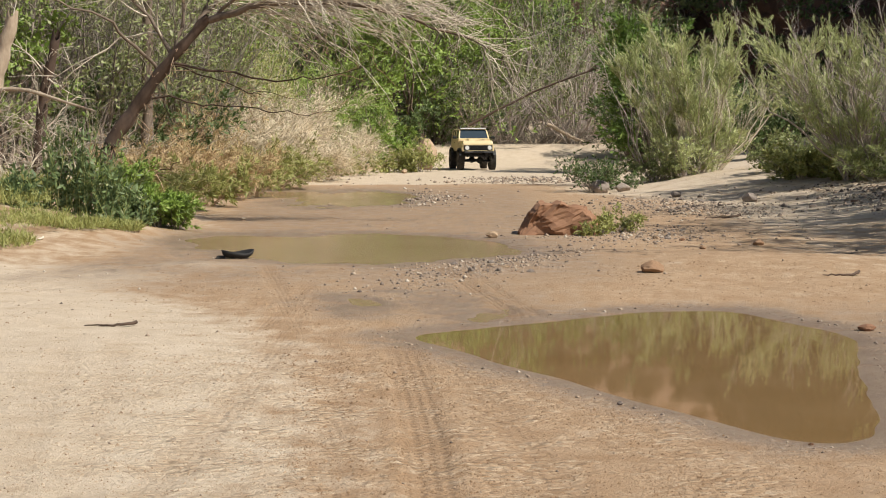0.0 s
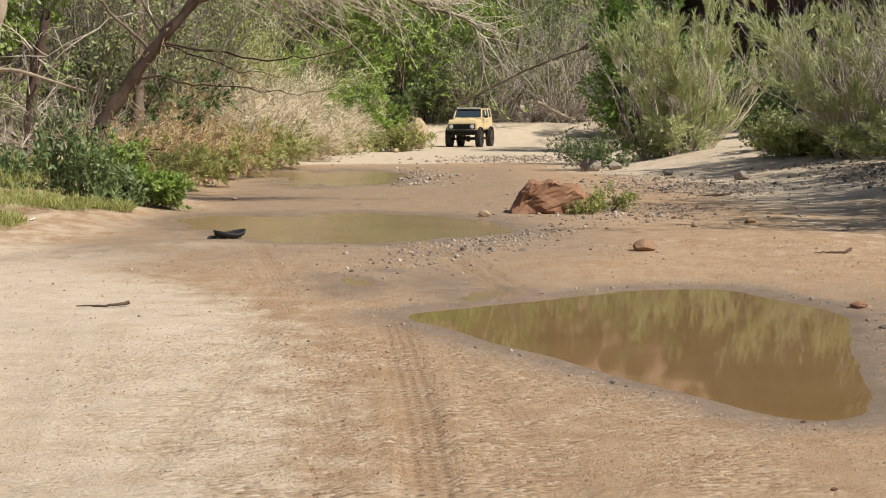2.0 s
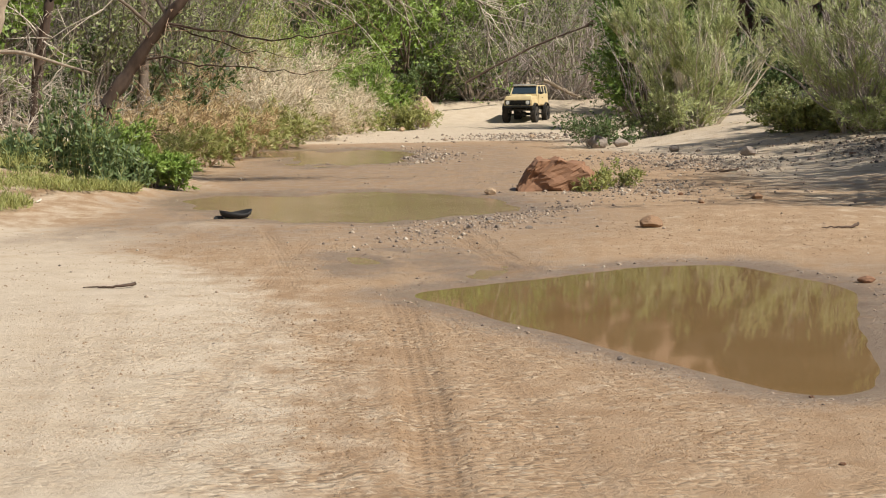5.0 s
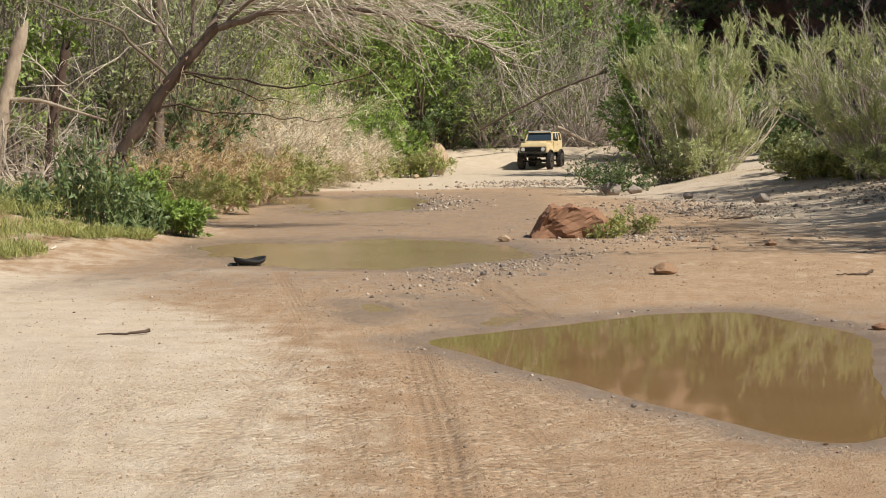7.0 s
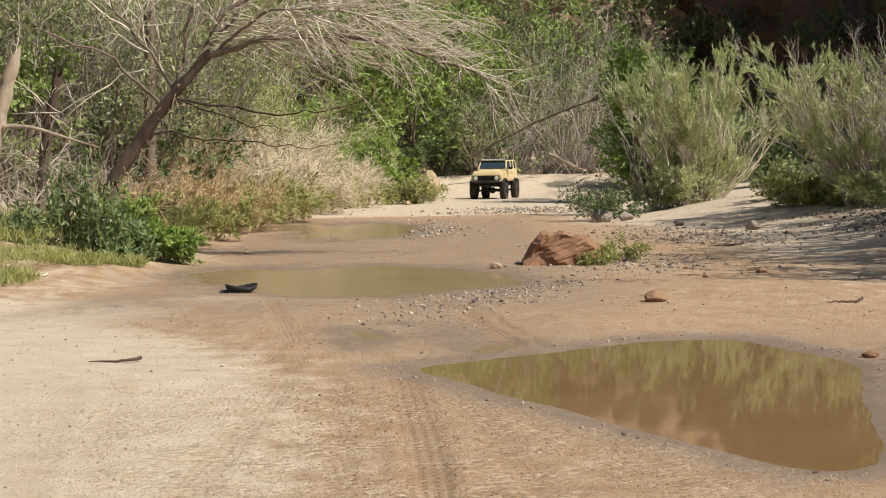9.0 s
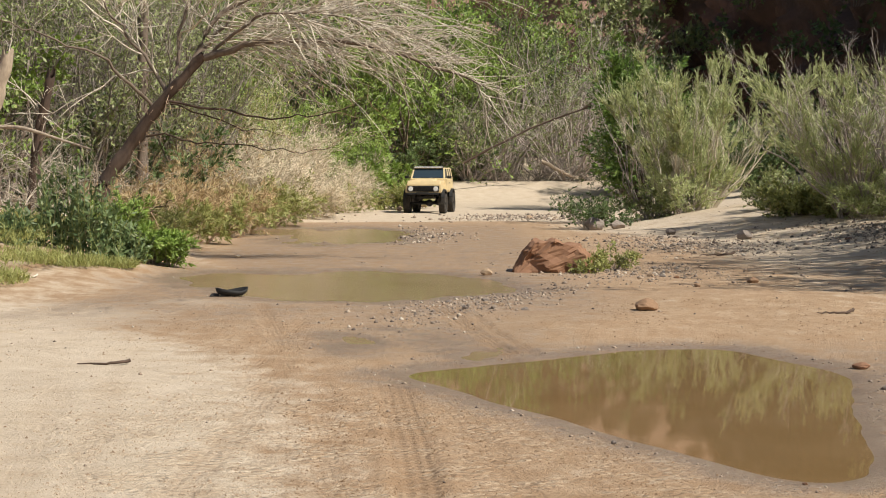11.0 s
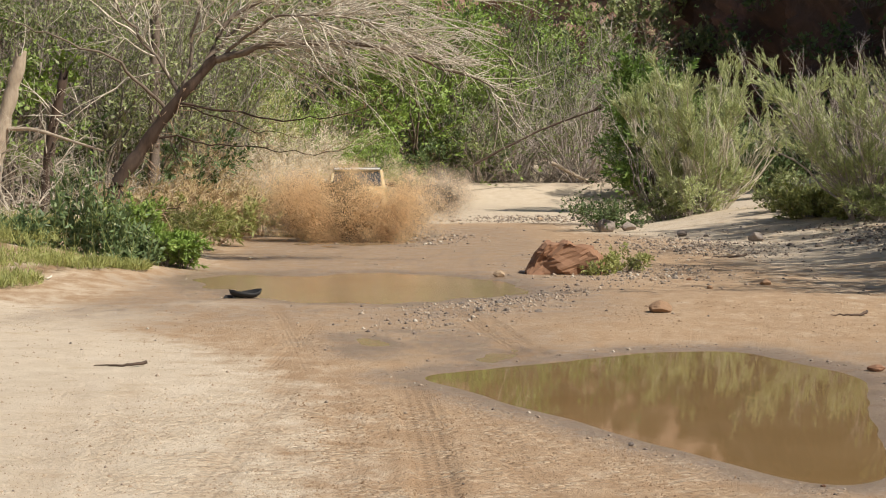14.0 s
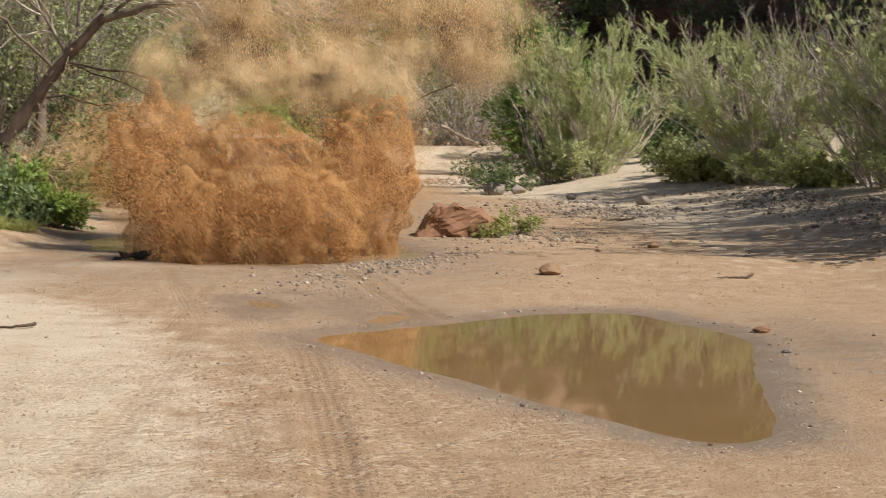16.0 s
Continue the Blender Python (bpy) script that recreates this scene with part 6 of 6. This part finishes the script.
# second splash, in the pool
cloud(billow(jets("mud_splash", "tall wall of orange-brown muddy water", MUD_SPRAY, 6, 80000, [(0.2, 0, 0.7, -0.28, -0.05, 2.5, 1.0), (-0.2, 0.3, 0.6, -0.12, 0, 2.9, 0.8)], 0.0085, 80), MUD_BODY, 6, [(0.0, 0, 0.7, 0.75, 0.5, 0.95), (-0.35, 0.2, 1.4, 0.65, 0.5, 0.8)]),
      [(0, -2.2, 26.6, -4.2), (15.28, -2.2, 26.6, -4.2), (15.4, -2.2, 26.5, -2.0), (15.5, -1.95, 26.3, -1.0), (15.62, -2.05, 26.0, -0.6), (15.8, -2.25, 25.6, -0.3), (16, -2.3, 25.2, -0.05)])
cloud(billow(jets("mud_splash", "tall wall of orange-brown muddy water", MUD_SPRAY, 7, 80000, [(0, 0, 0.7, 0.26, -0.05, 2.4, 1.0), (0.2, 0.3, 0.6, 0.1, 0, 2.8, 0.8)], 0.0085, 80), MUD_BODY, 7, [(0.1, 0, 0.7, 0.7, 0.5, 0.95), (0.3, 0.2, 1.4, 0.65, 0.5, 0.8)]),
      [(0, -0.4, 26.6, -4.2), (15.28, -0.4, 26.6, -4.2), (15.4, -0.4, 26.5, -1.9), (15.5, -0.55, 26.3, -0.95), (15.62, -0.4, 26.0, -0.6), (15.8, -0.2, 25.6, -0.3), (16, 0.1, 25.2, -0.05)])
cloud(billow(jets("mud_splash", "low burst of muddy water before the car", MUD_SPRAY, 8, 85000, [(-0.7, 0, 0.8, -0.15, -0.15, 1.7, 1.0), (0.5, 0, 0.8, 0.12, -0.15, 1.6, 1.0), (-0.1, 0.2, 1.2, 0.0, 0, 2.7, 0.8)], 0.0085, 90, (0.05, 0.18)), MUD_BODY, 8, [(-0.7, 0, 0.5, 0.75, 0.4, 0.8), (0.5, 0, 0.5, 0.8, 0.4, 0.8), (-0.1, 0.1, 1.2, 1.0, 0.4, 0.7)]),
      [(0, -1.4, 26.6, -3.0), (15.2, -1.4, 26.6, -3.0), (15.32, -1.4, 26.6, -1.6), (15.5, -1.35, 26.2, -1.1), (15.65, -1.3, 25.4, -0.9), (15.8, -1.2, 24.4, -0.6), (16, -1.1, 23.6, -0.05)])
cloud(wisps(plume("spray_mist", "fine brown mist above the splash", MIST, 9, 110000, [(-1.0, 0.6, 2.6, 1.4, 0.9, 0.9, 0.9), (0.7, 0.6, 2.8, 1.5, 0.9, 1.0, 1.1), (2.3, 0.5, 2.5, 1.2, 0.8, 0.9, 0.8), (0.0, 0.5, 1.8, 1.8, 0.9, 0.7, 0.9)], 0.0105, 0, 60, (0.25, 0.55)), MIST_VEIL, 9, [(-0.9, 0.6, 2.5, 1.3, 0.8, 0.9), (0.8, 0.6, 2.7, 1.4, 0.8, 1.0), (2.2, 0.5, 2.5, 1.1, 0.7, 0.9), (0.0, -0.6, 1.7, 1.7, 0.5, 0.8), (-1.6, 0.3, 1.9, 1.2, 0.7, 0.9)], 115, 0.50),
      [(0, -2.5, 27.5, -6.0), (15.28, -2.5, 27.5, -6.0), (15.4, -1.6, 27.3, -2.7), (15.5, -1.4, 27.1, -1.6), (15.62, -1.4, 27.0, -0.7), (15.8, -1.15, 26.6, 0.1), (16, -0.45, 26.4, 0.75)])


# ---- what moves ----
DRIVE = [  # seconds, front axle x and y, turn, pitch, lift
    (0.0, 1.27, 69.1, 9, 0, 0), (0.5, 1.0, 70.2, 2, 0, 0), (1.0, 0.82, 71.3, -8, 0, 0), (1.5, 0.88, 72.0, -15, 0, 0), (2.0, 1.20, 72.4, -15, 0, 0), (2.5, 1.52, 73.0, -16, 0, 0), (3.0, 1.92, 73.6, -17, 0, 0),
    (3.5, 2.36, 74.2, -18, 0, 0), (4.6, 3.2, 75.6, -18, 0, 0), (5.8, 3.57, 76.7, -18, 0, 0), (6.5, 3.54, 76.5, -18, 0, 0), (7.0, 3.46, 76.2, -17, 0, 0), (7.5, 3.19, 75.6, -17, 0, 0), (8.0, 2.72, 74.4, -16, 0, 0),
    (8.5, 2.24, 73.3, -14, 0, 0), (9.0, 1.72, 71.9, -16, 0, 0), (10.0, 0.50, 67.6, -14, 0, 0), (10.7, -0.25, 63.2, -11, 0, 0), (11.3, -0.69, 60.0, -7, 0, 0), (11.5, -0.89, 58.6, -6, 0, 0), (12.0, -1.17, 55.8, -4, 0, 0), (12.5, -1.36, 51.8, -3, 0, 0),
    (13.0, -1.60, 48.2, -2, 0, 0), (13.2, -1.70, 47.2, -1, -2, 0.05), (13.5, -1.93, 45.8, 0, -1, 0), (13.8, -2.1, 43.8, 1, 2, -0.04), (14.1, -2.23, 41.0, 2, 0, 0), (14.5, -2.26, 37.4, 3, -1, 0), (14.8, -2.06, 33.8, 5, 0, 0), (15.0, -1.85, 31.2, 7, 0, 0), (15.25, -1.6, 28.8, 8, 0, 0), (15.5, -1.32, 27.2, 8, 2, -0.05), (16.0, -0.93, 24.9, 7, 0, -0.05)]


def motions():
    d = np.array(DRIVE, float)
    d[:, 1:3] *= 1 + 0.084 * soft(47, 58, d[:, 2:3])

    def at(t):
        return [float(np.interp(t, d[:, 0], d[:, c])) for c in range(1, 6)]

    def place(t):
        x, y, rz, rx, lift = at(t)
        a = radians(rz)
        cx, cy = x - math.sin(a) * 1.0, y + math.cos(a) * 1.0
        z = level(cx, cy) if cy > 50 else max(level(cx, cy), -0.06)
        return Matrix.Translation((cx, cy, z + 0.0 + lift)) @ pose(0, 0, 0, rx, 0, rz)

    walk(CAR, [(t, place(t)) for t in d[:, 0].tolist()])
    times, turned, spin, last = [], [], 0.0, None
    t = 0.0
    while t <= 16.0001:
        x, y, rz, _, _ = at(t)
        if last is not None:
            a = radians(rz)
            spin += ((x - last[0]) * math.sin(a) - (y - last[1]) * math.cos(a)) / 0.375
        last = (x, y)
        times.append(round(t, 3))
        turned.append(math.degrees(spin))
        t += 0.2 if t < 9.19 else (1 / 15 if t < 11.9 else 1 / 30)
    times[-1] = 16.0
    for w, x, y in WHEELS:
        walk(w, [(t, pose(x, y, 0.375, a, 0, 0)) for t, a in zip(times, turned)])
    for ob, rows in CLOUDS:
        walk(ob, rows)


motions()
